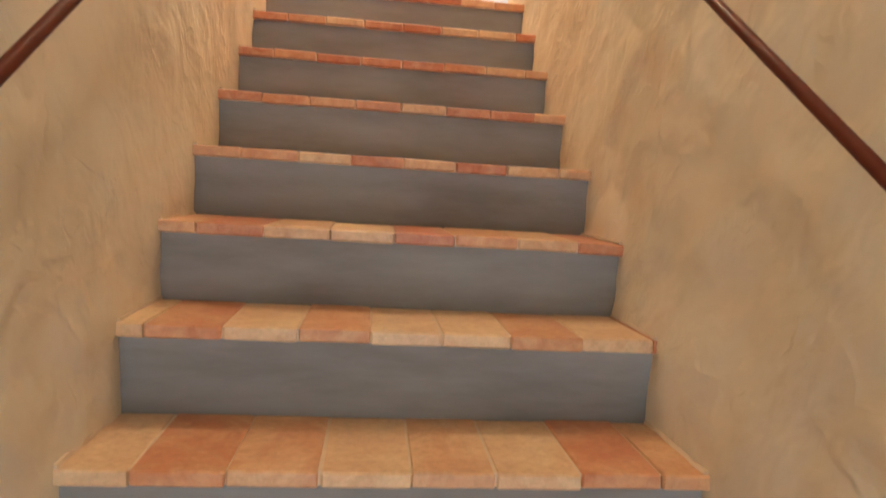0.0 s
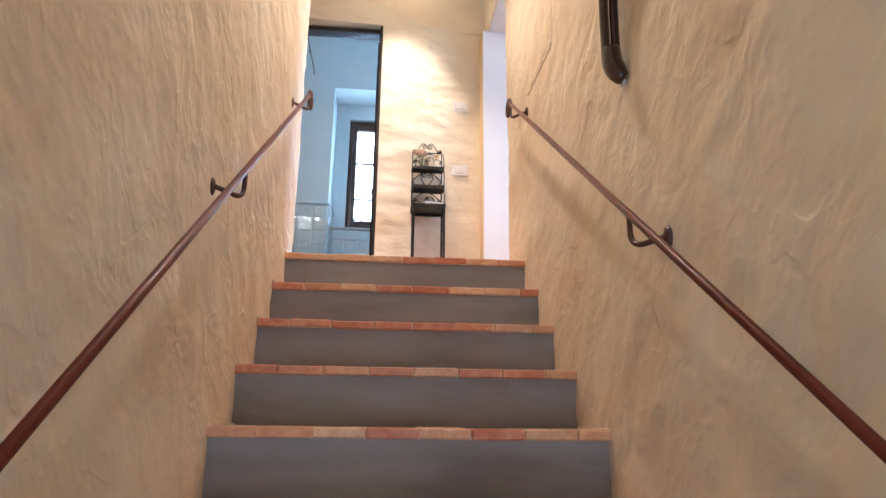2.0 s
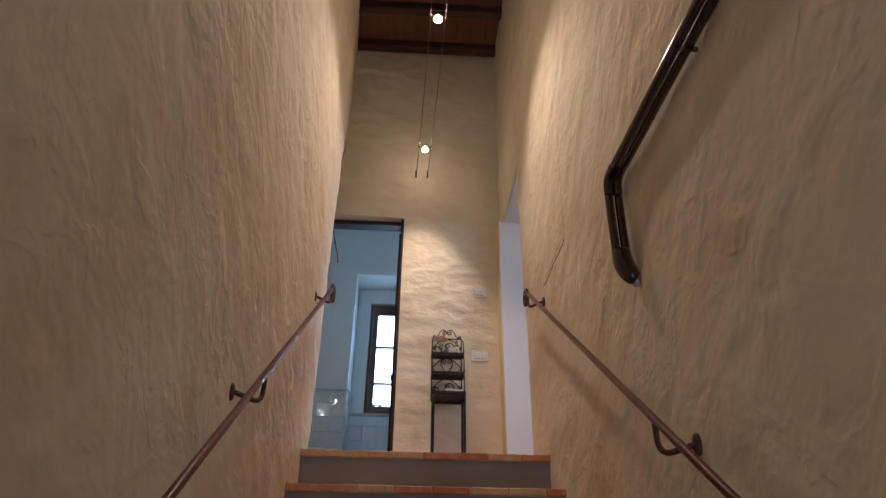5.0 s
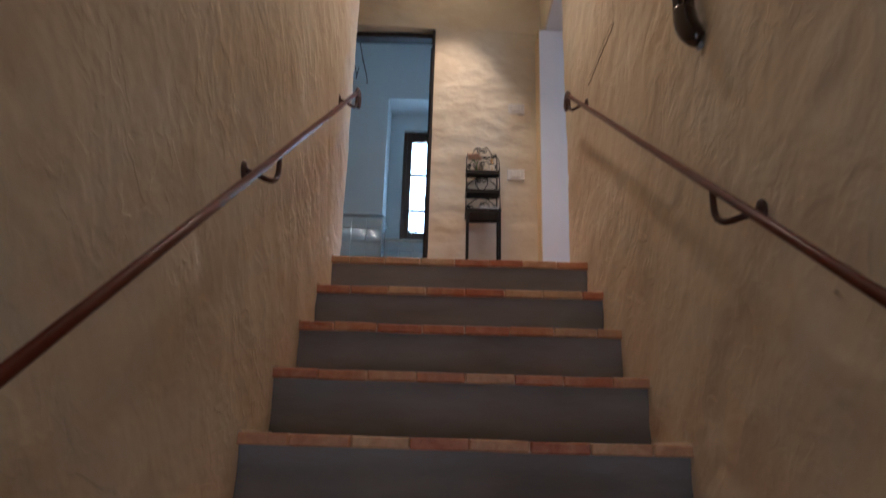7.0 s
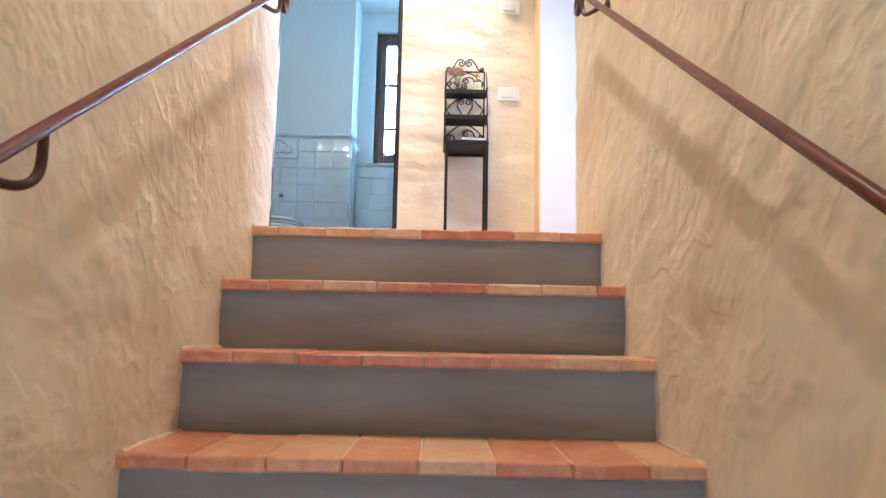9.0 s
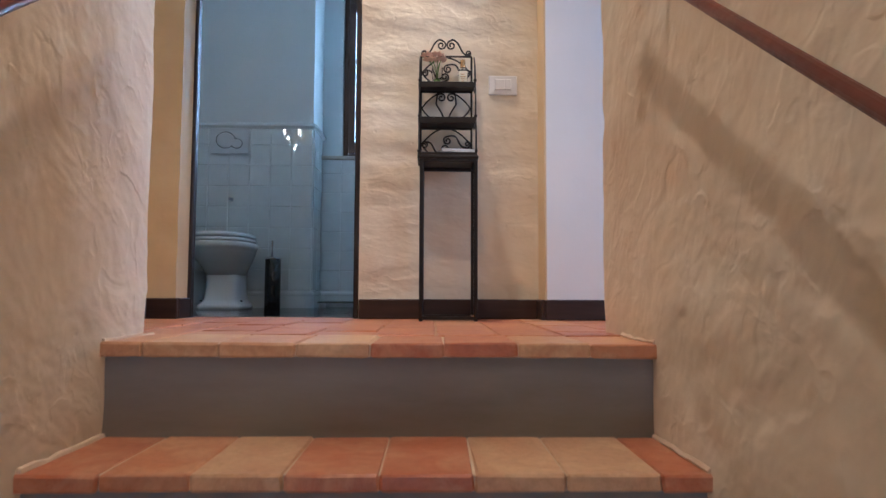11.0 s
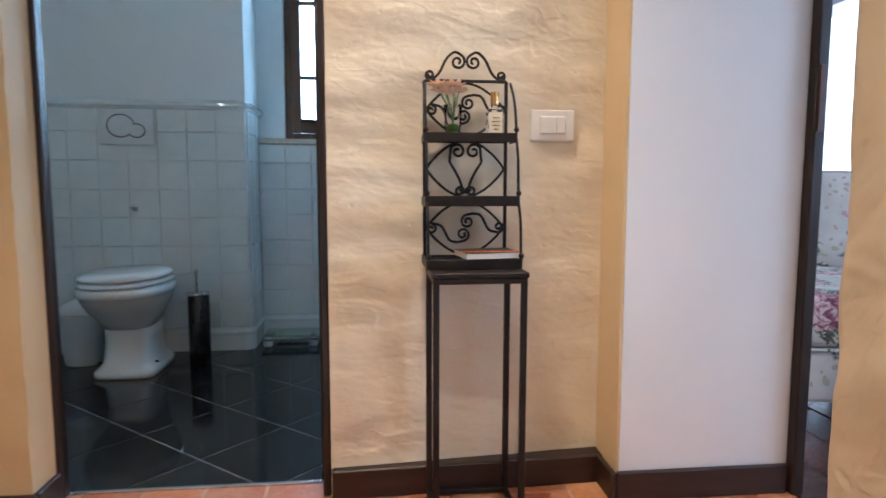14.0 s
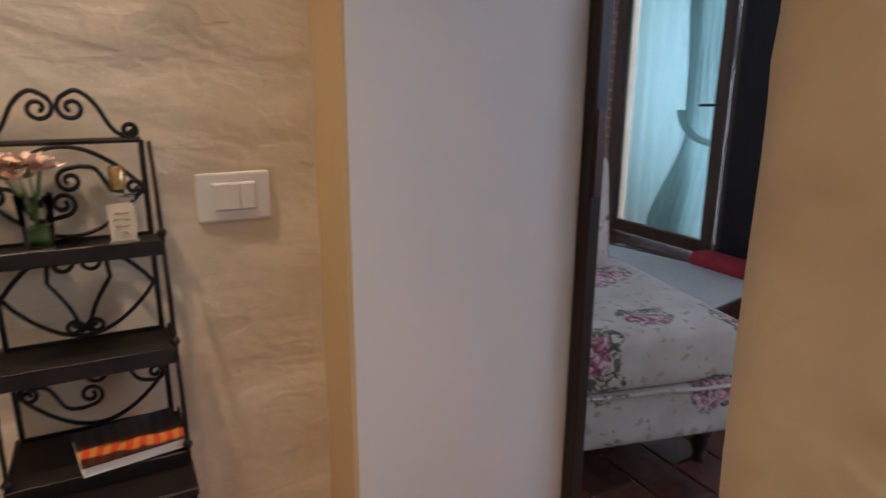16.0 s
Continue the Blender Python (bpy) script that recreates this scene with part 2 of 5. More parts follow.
RUG = surface("pale_woven_rug", [(0.3, (0.60, 0.60, 0.58)), (0.7, (0.74, 0.74, 0.72))], 60, 4, 0.95, bump=0.5, bump_scale=200, dist=0.004)
RED_CLOTH = surface("red_cloth", [(0.3, (0.35, 0.02, 0.03)), (0.7, (0.50, 0.05, 0.06))], 12, 4, 0.9)
WIRE = surface("steel_wire", [(0.4, (0.16, 0.12, 0.09)), (0.6, (0.22, 0.17, 0.13))], 30, 3, 0.35, metal=0.8)
DARK_PANEL = surface("dark_shutter_wood", [(0.3, (0.006, 0.005, 0.006)), (0.7, (0.014, 0.010, 0.010))], 6, 6, 0.65, stretch=(4, 4, 0.4))


def terracotta(name, stops=None, patches=((0.40, 0.12, 0.055), (0.66, 0.42, 0.24)), gloss=(0.28, 0.6)):
    m, nodes, links, bsdf = material(name)
    info = nodes.new("ShaderNodeObjectInfo")
    geo = nodes.new("ShaderNodeNewGeometry")
    base = ramp(nodes, stops or [(0.0, (0.36, 0.095, 0.036)), (0.4, (0.44, 0.135, 0.050)), (0.75, (0.50, 0.185, 0.072)), (1.0, (0.56, 0.27, 0.115))])
    links.new(info.outputs["Random"], base.inputs[0])
    off = nodes.new("ShaderNodeVectorMath")
    off.operation = "MULTIPLY_ADD"
    off.inputs[1].default_value = (1, 1, 1)
    comb = nodes.new("ShaderNodeCombineXYZ")
    mul = nodes.new("ShaderNodeMath")
    mul.operation = "MULTIPLY"
    mul.inputs[1].default_value = 37.0
    links.new(info.outputs["Random"], mul.inputs[0])
    for k in range(3):
        links.new(mul.outputs[0], comb.inputs[k])
    links.new(geo.outputs["Position"], off.inputs[0])
    links.new(comb.outputs[0], off.inputs[2])
    n1 = node(nodes, "ShaderNodeTexNoise", Scale=9.0, Detail=8.0, Roughness=0.65, Distortion=0.8)
    links.new(off.outputs[0], n1.inputs["Vector"])
    patch = ramp(nodes, [(0.42, patches[0]), (0.62, patches[1])])
    links.new(n1.outputs["Fac"], patch.inputs[0])
    mix = nodes.new("ShaderNodeMix")
    mix.data_type = "RGBA"
    mix.inputs[0].default_value = 0.38
    links.new(base.outputs[0], mix.inputs[6])
    links.new(patch.outputs[0], mix.inputs[7])
    n2 = node(nodes, "ShaderNodeTexNoise", Scale=60.0, Detail=6.0, Roughness=0.7)
    links.new(off.outputs[0], n2.inputs["Vector"])
    dark = nodes.new("ShaderNodeMix")
    dark.data_type, dark.blend_type = "RGBA", "MULTIPLY"
    dark.inputs[0].default_value = 0.32
    pits = ramp(nodes, [(0.35, (0.55, 0.5, 0.45)), (0.55, (1, 1, 1))])
    links.new(n2.outputs["Fac"], pits.inputs[0])
    links.new(mix.outputs[2], dark.inputs[6])
    links.new(pits.outputs[0], dark.inputs[7])
    links.new(dark.outputs[2], bsdf.inputs["Base Color"])
    mr = nodes.new("ShaderNodeMapRange")
    mr.inputs["To Min"].default_value, mr.inputs["To Max"].default_value = gloss
    links.new(n1.outputs["Fac"], mr.inputs["Value"])
    links.new(mr.outputs[0], bsdf.inputs["Roughness"])
    b = node(nodes, "ShaderNodeBump", Strength=0.35, Distance=0.004)
    links.new(n2.outputs["Fac"], b.inputs["Height"])
    links.new(b.outputs[0], bsdf.inputs["Normal"])
    return m


WALL_LINE = surface("thin_brown_line", [(0.3, (0.20, 0.145, 0.10)), (0.7, (0.34, 0.26, 0.19))], 12, 4, 0.9)
STEP_TILE = terracotta("terracotta_step_tile", [(0.0, (0.44, 0.13, 0.055)), (0.30, (0.52, 0.185, 0.08)), (0.52, (0.58, 0.28, 0.125)), (0.76, (0.65, 0.45, 0.25)), (1.0, (0.72, 0.57, 0.35))], ((0.44, 0.15, 0.07), (0.70, 0.48, 0.29)))
FLOOR_TILE = terracotta("terracotta_floor_tile", gloss=(0.22, 0.55))
# bedroom version of the floor terracotta: much darker and glossier
DARK_GLOSSY_TILE = terracotta("dark_glossy_terracotta", [(0.0, (0.055, 0.022, 0.016)), (0.5, (0.09, 0.032, 0.022)), (1.0, (0.15, 0.055, 0.036))], ((0.05, 0.02, 0.014), (0.16, 0.07, 0.05)), (0.15, 0.32))


def glass(name, color=(1, 1, 1), rough=0.0):
    m, nodes, links, bsdf = material(name)
    bsdf.inputs["Base Color"].default_value = (*color, 1)
    bsdf.inputs["Transmission Weight"].default_value = 1.0
    bsdf.inputs["Roughness"].default_value = rough
    bsdf.inputs["IOR"].default_value = 1.45
    return m


GLASS = glass("clear_glass")
THIN_GLASS = glass("thin_drinking_glass")
THIN_GLASS.node_tree.nodes["Principled BSDF"].inputs["IOR"].default_value = 1.12
GREEN_GLASS = glass("greenish_glass", (0.75, 0.92, 0.86), 0.05)


def glow(name, color, strength):
    m, nodes, links, bsdf = material(name)
    bsdf.inputs["Emission Color"].default_value = (*color, 1)
    bsdf.inputs["Emission Strength"].default_value = strength
    return m


BULB = glow("halogen_bulb", (1.0, 0.74, 0.42), 290.0)
DIM_BULB = glow("dim_bulb", (1.0, 0.80, 0.52), 8.0)
BRIGHT_BULB = glow("bright_candle_bulb", (1.0, 0.84, 0.6), 140.0)
SKY_GLOW = glow("bright_outdoors", (0.92, 0.97, 1.0), 4.0)
BRICK = surface("pinkish_brick", [(0.3, (0.34, 0.17, 0.12)), (0.7, (0.48, 0.28, 0.21))], 20, 5, 0.85, bump=0.3, bump_scale=60, dist=0.004)


def floral():
    """Cream chintz with roses: cells with a pink heart, green leaves between, finer twigs."""
    m, nodes, links, bsdf = material("rose_chintz")
    geo = nodes.new("ShaderNodeNewGeometry")
    warp = node(nodes, "ShaderNodeTexNoise", Scale=11.0, Detail=4.0)
    links.new(geo.outputs["Position"], warp.inputs["Vector"])
    add = nodes.new("ShaderNodeVectorMath")
    add.operation = "MULTIPLY_ADD"
    add.inputs[1].default_value = (0.11, 0.11, 0.11)
    links.new(warp.outputs["Color"], add.inputs[0])
    links.new(geo.outputs["Position"], add.inputs[2])

    def layer(under, scale, limit, soft, stops, seed):
        mp = nodes.new("ShaderNodeMapping")
        mp.inputs["Location"].default_value = (seed, seed * 1.7, seed * 0.6)
        links.new(add.outputs[0], mp.inputs[0])
        v = node(nodes, "ShaderNodeTexVoronoi", Scale=scale)
        links.new(mp.outputs[0], v.inputs["Vector"])
        fac = nodes.new("ShaderNodeMapRange")
        fac.inputs["From Min"].default_value, fac.inputs["From Max"].default_value = limit + soft, limit
        links.new(v.outputs["Distance"], fac.inputs["Value"])
        w = node(nodes, "ShaderNodeTexNoise", Scale=38.0, Detail=3.0, Distortion=1.2)
        links.new(mp.outputs[0], w.inputs["Vector"])
        r = ramp(nodes, stops)
        links.new(w.outputs["Fac"], r.inputs[0])
        mix = nodes.new("ShaderNodeMix")
        mix.data_type = "RGBA"
        links.new(fac.outputs[0], mix.inputs[0])
        links.new(under, mix.inputs[6])
        links.new(r.outputs[0], mix.inputs[7])
        return mix.outputs[2]

    ground = node(nodes, "ShaderNodeTexNoise", Scale=9.0, Detail=4.0)
    links.new(geo.outputs["Position"], ground.inputs["Vector"])
    g = ramp(nodes, [(0.35, (0.48, 0.42, 0.36)), (0.65, (0.60, 0.54, 0.47))])
    links.new(ground.outputs["Fac"], g.inputs[0])
    color = layer(g.outputs[0], 24, 0.22, 0.06, [(0.4, (0.46, 0.26, 0.24)), (0.6, (0.38, 0.36, 0.22))], 3.1)
    color = layer(color, 4.7, 0.44, 0.03, [(0.40, (0.045, 0.05, 0.028)), (0.48, (0.12, 0.12, 0.07)), (0.56, (0.54, 0.48, 0.40))], 0.4)
    color = layer(color, 4.7, 0.34, 0.03, [(0.38, (0.14, 0.03, 0.05)), (0.48, (0.38, 0.15, 0.18)), (0.58, (0.66, 0.49, 0.46))], 0.41)
    links.new(color, bsdf.inputs["Base Color"])
    bsdf.inputs["Roughness"].default_value = 0.8
    bsdf.inputs["Sheen Weight"].default_value = 0.2
    return m


FLORAL = floral()


# ---- mesh helpers ----
def part(name, bm, mat, parent=None, label="", smooth=False):
    me = bpy.data.meshes.new(name)
    bm.normal_update()
    if smooth:
        for f in bm.faces:
            f.smooth = True
    bm.to_mesh(me)
    bm.free()
    me.materials.append(mat)
    ob = new(name, me)
    if parent:
        ob.parent = parent
        ob.matrix_parent_inverse = parent.matrix_world.inverted()
    if label:
        tagged(ob, label)
    return ob


def thing(name, place, label, category, group="", kind=""):
    e = new(name)
    e.empty_display_size = 0.1
    e.matrix_world = Matrix.Translation(place)
    bpy.context.view_layer.update()
    return tagged(e, label, category, group, kind)


def box(bm, x0, x1, y0, y1, z0, z1, bevel=0.0, segs=1):
    r = bmesh.ops.create_cube(bm, size=1)
    bmesh.ops.scale(bm, vec=(x1 - x0, y1 - y0, z1 - z0), verts=r["verts"])
    bmesh.ops.translate(bm, vec=((x0 + x1) / 2, (y0 + y1) / 2, (z0 + z1) / 2), verts=r["verts"])
    if bevel:
        edges = list({e for v in r["verts"] for e in v.link_edges})
        bmesh.ops.bevel(bm, geom=edges, offset=bevel, segments=segs, affect="EDGES", profile=0.6)
    return bm


def abox(*a, bevel=0.0, segs=1):
    return box(bmesh.new(), *a, bevel=bevel, segs=segs)


def tube(points, radius, sides=8, bm=None, taper=None, flat=1.0):
    """A round rod along a line of points; flat squeezes it to a strap."""
    bm = bm or bmesh.new()
    pts = [Vector(p) for p in points]
    rings, up = [], None
    for i, p in enumerate(pts):
        d = (pts[min(i + 1, len(pts) - 1)] - pts[max(i - 1, 0)]).normalized()
        if up is None:
            up = d.orthogonal().normalized()
        up = (up - d * up.dot(d)).normalized()
        side = d.cross(up)
        r = radius * (taper(i / (len(pts) - 1)) if taper else 1)
        rings.append([bm.verts.new(p + (up * math.cos(a) * flat + side * math.sin(a)) * r) for a in [2 * math.pi * k / sides for k in range(sides)]])
    for a, b in zip(rings, rings[1:]):
        for k in range(sides):
            bm.faces.new((a[k], a[(k + 1) % sides], b[(k + 1) % sides], b[k]))
    bm.faces.new(rings[0][::-1])
    bm.faces.new(rings[-1])
    return bm


def smooth_line(points, steps=6):
    """Catmull-Rom through the points."""
    p = [Vector(q) for q in points]
    p = [p[0] * 2 - p[1]] + p + [p[-1] * 2 - p[-2]]
    out = []
    for i in range(1, len(p) - 2):
        for s in range(steps):
            t = s / steps
            out.append(0.5 * ((2 * p[i]) + (p[i + 1] - p[i - 1]) * t + (2 * p[i - 1] - 5 * p[i] + 4 * p[i + 1] - p[i + 2]) * t * t + (3 * p[i] - p[i - 1] - 3 * p[i + 1] + p[i + 2]) * t ** 3))
    return out + [p[-2]]


def lathe(profile, sides=24, sx=1.0, sy=1.0):
    """Turn a profile of (radius, z) round the z axis."""
    bm = bmesh.new()
    rings = []
    for r, z in profile:
        rings.append([bm.verts.new((max(r, 0.0005) * math.cos(a) * sx, max(r, 0.0005) * math.sin(a) * sy, z)) for a in [2 * math.pi * k / sides for k in range(sides)]])
    for a, b in zip(rings, rings[1:]):
        for k in range(sides):
            bm.faces.new((a[k], a[(k + 1) % sides], b[(k + 1) % sides], b[k]))
    bm.faces.new(rings[0][::-1])
    bm.faces.new(rings[-1])
    return bm


def moved(bm, m):
    bmesh.ops.transform(bm, matrix=m, verts=bm.verts)
    return bm


def lines(a, b, step):
    return list(np.linspace(a, b, max(2, int(abs(b - a) / step) + 1)))


def trowel(p, amount, along):
    """Height of hand-laid plaster at p: broad swells, slanting trowel strokes and sparse one-sided lips."""
    q = Vector(p)
    broad = noise.noise(q * 1.3) * 0.9 + noise.noise(q * 3.1 + Vector((7, 3, 1))) * 0.5
    lean = -0.85 if along == 1 else 0.08
    s = Vector((q[along] + q.z * lean, q.z - q[along] * lean, 0))
    strokes = noise.noise(Vector((s.x * 3.4, s.y * 7.0, 5.0))) * 0.50 + noise.noise(Vector((s.x * 8.0, s.y * 16.0, 2.0))) * 0.22
    edge = noise.noise(Vector((s.x * 3.4, s.y * 8.5, 9.0)))
    sparse = max(0.0, noise.noise(q * 2.3 + Vector((3, 8, 4))) + 0.15)
    step = min(1.0, max(0.0, edge / 0.10)) * max(0.0, 1.0 - edge * 2.2)
    dents = noise.noise(Vector((s.x * 6.0, s.y * 10.0, 3.0))) * 0.30
    if along == 0:
        strokes, dents = strokes * 1.2, dents * 1.6
        sparse = sparse * 1.5 + max(0.0, 0.10 - q.x) * 2.2
    return amount * (broad + strokes + step * sparse * 1.3 + dents)


def plaster_slab(name, axis, face, back, u0, u1, z0, z1, mat, amount=0.009, step=0.028, slope=0.0, round_u0=False, round_u1=False, label="", bend=None, rad=0.03):
    """A wall slab, its face (at axis = face) uneven plaster, its back flat. u runs along the other horizontal axis."""
    us, zs = lines(u0, u1, step), lines(z0, z1, step)
    if round_u0:
        us = [u0, u0 + 0.006, u0 + 0.014, u0 + 0.025] + [u for u in us if u > u0 + 0.03]
    if round_u1:
        us = [u for u in us if u < u1 - rad] + [u1 - rad * c for c in (0.95, 0.75, 0.55, 0.38, 0.24, 0.13, 0.05, 0.0)]
    sign = 1.0 if back > face else -1.0
    along = 1 if axis == 0 else 0
    bm = bmesh.new()

    def put(a, u, z):
        return bm.verts.new((a, u, z) if axis == 0 else (u, a, z))

    grid = []
    for u in us:
        col = []
        for z in zs:
            base = face + slope * (u - u0) + (bend(u) if bend else 0.0)
            p = (base, u, z) if axis == 0 else (u, base, z)
            d = trowel(p, amount, along)
            for flag, e in ((round_u0, u - u0), (round_u1, u1 - u)):
                if flag and e < rad:
                    d -= rad - math.sqrt(max(0.0, rad ** 2 - (rad - e) ** 2))
            col.append(put(base - sign * d, u, z))
        grid.append(col)
    flip = (axis == 0) == (sign > 0)
    for i in range(len(us) - 1):
        for j in range(len(zs) - 1):
            q = (grid[i][j], grid[i + 1][j], grid[i + 1][j + 1], grid[i][j + 1])
            bm.faces.new(q[::-1] if flip else q)
    for f in bm.faces:
        f.smooth = True
    rim = [grid[i][0] for i in range(len(us))] + grid[-1][1:] + [grid[i][-1] for i in range(len(us) - 2, -1, -1)] + grid[0][-2:0:-1]
    rim = [bm.verts.new(v.co) for v in rim]
    rear = []
    for v in rim:
        c = list(v.co)
        c[axis] = back
        rear.append(bm.verts.new(c))
    for k in range(len(rim)):
        n = (k + 1) % len(rim)
        q = (rim[k], rear[k], rear[n], rim[n])
        bm.faces.new(q[::-1] if flip else q)
    bm.faces.new(rear if flip else rear[::-1])
    ob = part(name, bm, mat)
    return tagged(ob, label or "uneven cream hand-trowelled plaster wall", "wall", kind="structure")


def plain(name, bm, mat, label, category):
    return tagged(part(name, bm, mat), label, category, kind="structure")


# ---- stairwell and landing ----
NOSES = {8: 0.0, 7: -0.254, 6: -0.508, 5: -0.776, 4: -1.060, 3: -1.352, 2: -1.600, 1: -1.850}
for k in range(0, -7, -1):
    NOSES[k] = NOSES[k + 1] - 0.258
RISE = 0.194
FLOOR_LOW = -14 * RISE
LEFT, RIGHT, BACK = -0.562, 0.585, 1.20
TOP = 3.95

plaster_slab("wall_left", 0, LEFT, -0.98, -5.2, 0.215, FLOOR_LOW, TOP, PLASTER, round_u1=True)
plaster_slab("wall_right", 0, RIGHT, 1.0, -5.2, 0.445, FLOOR_LOW, TOP, PLASTER, round_u1=True, rad=0.05)
plaster_slab("wall_right_header", 0, RIGHT - 0.001, 1.0, 0.385, BACK + 0.03, 2.0, TOP, PLASTER)
plaster_slab("wall_right_return", 0, 0.545, 1.0, 1.10, BACK + 0.06, 0.0, 2.0, PLASTER_SMOOTH, amount=0.002)
plaster_slab("wall_back_right", 1, 1.192, 1.324, -0.175, 0.60, 0.0, 2.06, PLASTER_BACK, amount=0.006, slope=0.08, step=0.02)
plaster_slab("wall_back_left", 1, 1.125, 1.28, -0.985, -0.862, 0.0, 2.06, PLASTER_SMOOTH, amount=0.002)
plaster_slab("wall_back_upper", 1, 1.150, 1.324, -0.985, 0.60, 2.06, TOP, PLASTER_BACK, amount=0.006, step=0.025, slope=0.06)
plaster_slab("wall_recess_side", 0, -0.982, -1.10, 0.20, 1.32, 0.0, 2.65, PLASTER_SMOOTH, amount=0.003)
plaster_slab("wall_recess_header", 0, -0.60, -1.10, 0.215, BACK, 2.65, TOP, PLASTER, amount=0.004, slope=-0.09)
# End wall with an opening, both unseen; the opening is added for cool light.
for a in ((-0.98, -0.48, FLOOR_LOW, TOP), (0.48, 1.0, FLOOR_LOW, TOP), (-0.48, 0.48, FLOOR_LOW + 2.1, TOP)):
    plain("wall_low_end", abox(a[0], a[1], -5.35, -5.2, a[2], a[3]), PLASTER_SMOOTH, "plain cream plaster wall closing the lower hall", "wall")
tagged(part("backdrop_hall", abox(-1.6, 1.6, -6.32, -6.30, -4.0, 1.0), SKY_GLOW), "glowing panel outside an added, unseen opening of the lower hall", "sky", kind="structure")
# white faces of the deep bedroom doorway
plain("doorway_reveal", abox(0.552, 1.0, 1.097, 1.10, 0.0, 2.0), WHITE_WALL, "smooth white painted reveal of the deep doorway", "wall")
plain("doorway_reveal_near", abox(0.645, 1.0, 0.4455, 0.449, 0.0, 2.0), WHITE_WALL, "smooth white painted reveal of the deep doorway", "wall")
plain("doorway_soffit", abox(0.60, 1.0, 0.449, 1.097, 1.994, 1.998), WHITE_WALL, "white painted underside of the doorway", "wall")

plain("floor_low", abox(-0.98, 1.0, -5.2, NOSES[-6] + 0.02, FLOOR_LOW - 0.15, FLOOR_LOW), FLOOR_GROUT, "terracotta coloured lower hall floor", "floor")
plain("floor_landing", abox(-1.0, 1.02, 0.06, 1.27, -0.20, -0.004), FLOOR_GROUT, "lime mortar bed of the landing floor", "floor")

# ceiling: boards over cross beams, one mesh each kind
bm = bmesh.new()
x = -1.0
while x < 0.85:
    box(bm, x, x + 0.118, -5.2, 1.3, TOP, TOP + 0.03, 0.002)
    x += 0.123
box(bm, -1.1, 1.05, -5.3, 1.35, TOP + 0.03, TOP + 0.12)
plain("ceiling", bm, BOARD_WOOD, "reddish brown wooden ceiling boards", "ceiling")
beams = []
for y in [1.13 - 0.42 * i for i in range(15)]:
    b = part("ceiling_beam", abox(-0.80, 0.66, y - 0.04, y + 0.04, TOP - 0.085, TOP, bevel=0.006), BEAM_WOOD)
    tagged(b, "old dark timber cross beam under the boards", "beam", "ceiling beams", "structure")

# stairs
stairs = thing("stairs", (0, 0, FLOOR_LOW), "straight stair with terracotta treads and grey plastered risers", "stairs", kind="structure")
for k in range(8, -6, -1):
    y, z = NOSES[k], -RISE * (8 - k)
    y2 = NOSES.get(k + 1, y + 0.3) if k < 8 else y + 0.15
    part("mortar_bed", abox(-0.59, 0.62, y + 0.010, y2 + 0.03 if k < 8 else y + 0.245, z - 0.0288, z - 0.003), GROUT, stairs)
    part("riser", abox(-0.60, 0.63, y + 0.022, y2 + 0.05, z - RISE - 0.02, z - 0.029), CEMENT, stairs)


rnd = random.Random(3)
for k in range(8, -6, -1):
    y, z = NOSES[k], -RISE * (8 - k)
    y2 = NOSES[k + 1] + 0.03 if k < 8 else 0.24
    for sx in (LEFT, RIGHT):
        pts = [(sx + rnd.uniform(-0.002, 0.003) * (1 if sx < 0 else -1), y + 0.006 + (y2 - y - 0.01) * i / 7, z + 0.001 + rnd.uniform(-0.002, 0.002)) for i in range(8)]
        part("lime_joint", tube(pts, 0.0065, 6, taper=lambda t: 0.8 + 0.4 * abs(math.sin(9 * t + k))), GROUT, stairs)


def hairline(name, pts, r):
    """A fine dark line lying on the right wall's plaster."""
    line = []
    for y, z in pts:
        d = trowel((RIGHT, y, z), 0.009, 1)
        line.append((RIGHT - d + 0.0002, y, z))
    return tagged(part(name, tube(line, r, 5), WALL_LINE), "fine dark line on the cream plaster", "crack", kind="structure")


hairline("wall_line", [(-0.13 - 0.47 * i / 24, 0.816 - 0.006 * i / 24 + 0.004 * math.sin(i * 1.7)) for i in range(25)], 0.0028)
hairline("wall_line", [(-0.16 - 0.44 * i / 24, 0.842 - 0.006 * i / 24 + 0.003 * math.sin(i * 1.3 + 1)) for i in range(25)], 0.0011)
hairline("wall_line", [(-0.60 - 0.07 * i / 24 + 0.006 * math.sin(i * 0.9), 0.86 + 0.46 * i / 24) for i in range(25)], 0.0009)
# ---- baseboards and door linings ----
def board(name, bm, mat=BASEBOARD, label="dark stained wooden baseboard"):
    return plain(name, bm, mat, label, "baseboard")


bm = abox(-0.172, 0.548, 1.165, 1.225, 0.0, 0.077, bevel=0.004)
for v in bm.verts:
    v.co.y += 0.04 * (v.co.x + 0.175)
board("baseboard_back", bm)
board("baseboard_return", abox(0.528, 0.543, 1.083, 1.205, 0.0, 0.078, bevel=0.004))
board("baseboard_reveal", abox(0.5435, 1.003, 1.082, 1.0965, 0.0, 0.078, bevel=0.004))
board("baseboard_reveal_near", abox(0.640, 1.003, 0.4495, 0.463, 0.0, 0.078, bevel=0.004))
board("baseboard_left_end", abox(-0.975, -0.578, 0.2155, 0.230, 0.0, 0.078, bevel=0.004))
board("baseboard_recess_side", abox(-0.978, -0.962, 0.2305, 1.107, 0.0, 0.078, bevel=0.004))
board("baseboard_recess_back", abox(-0.9775, -0.850, 1.108, 1.1225, 0.0, 0.078, bevel=0.004))
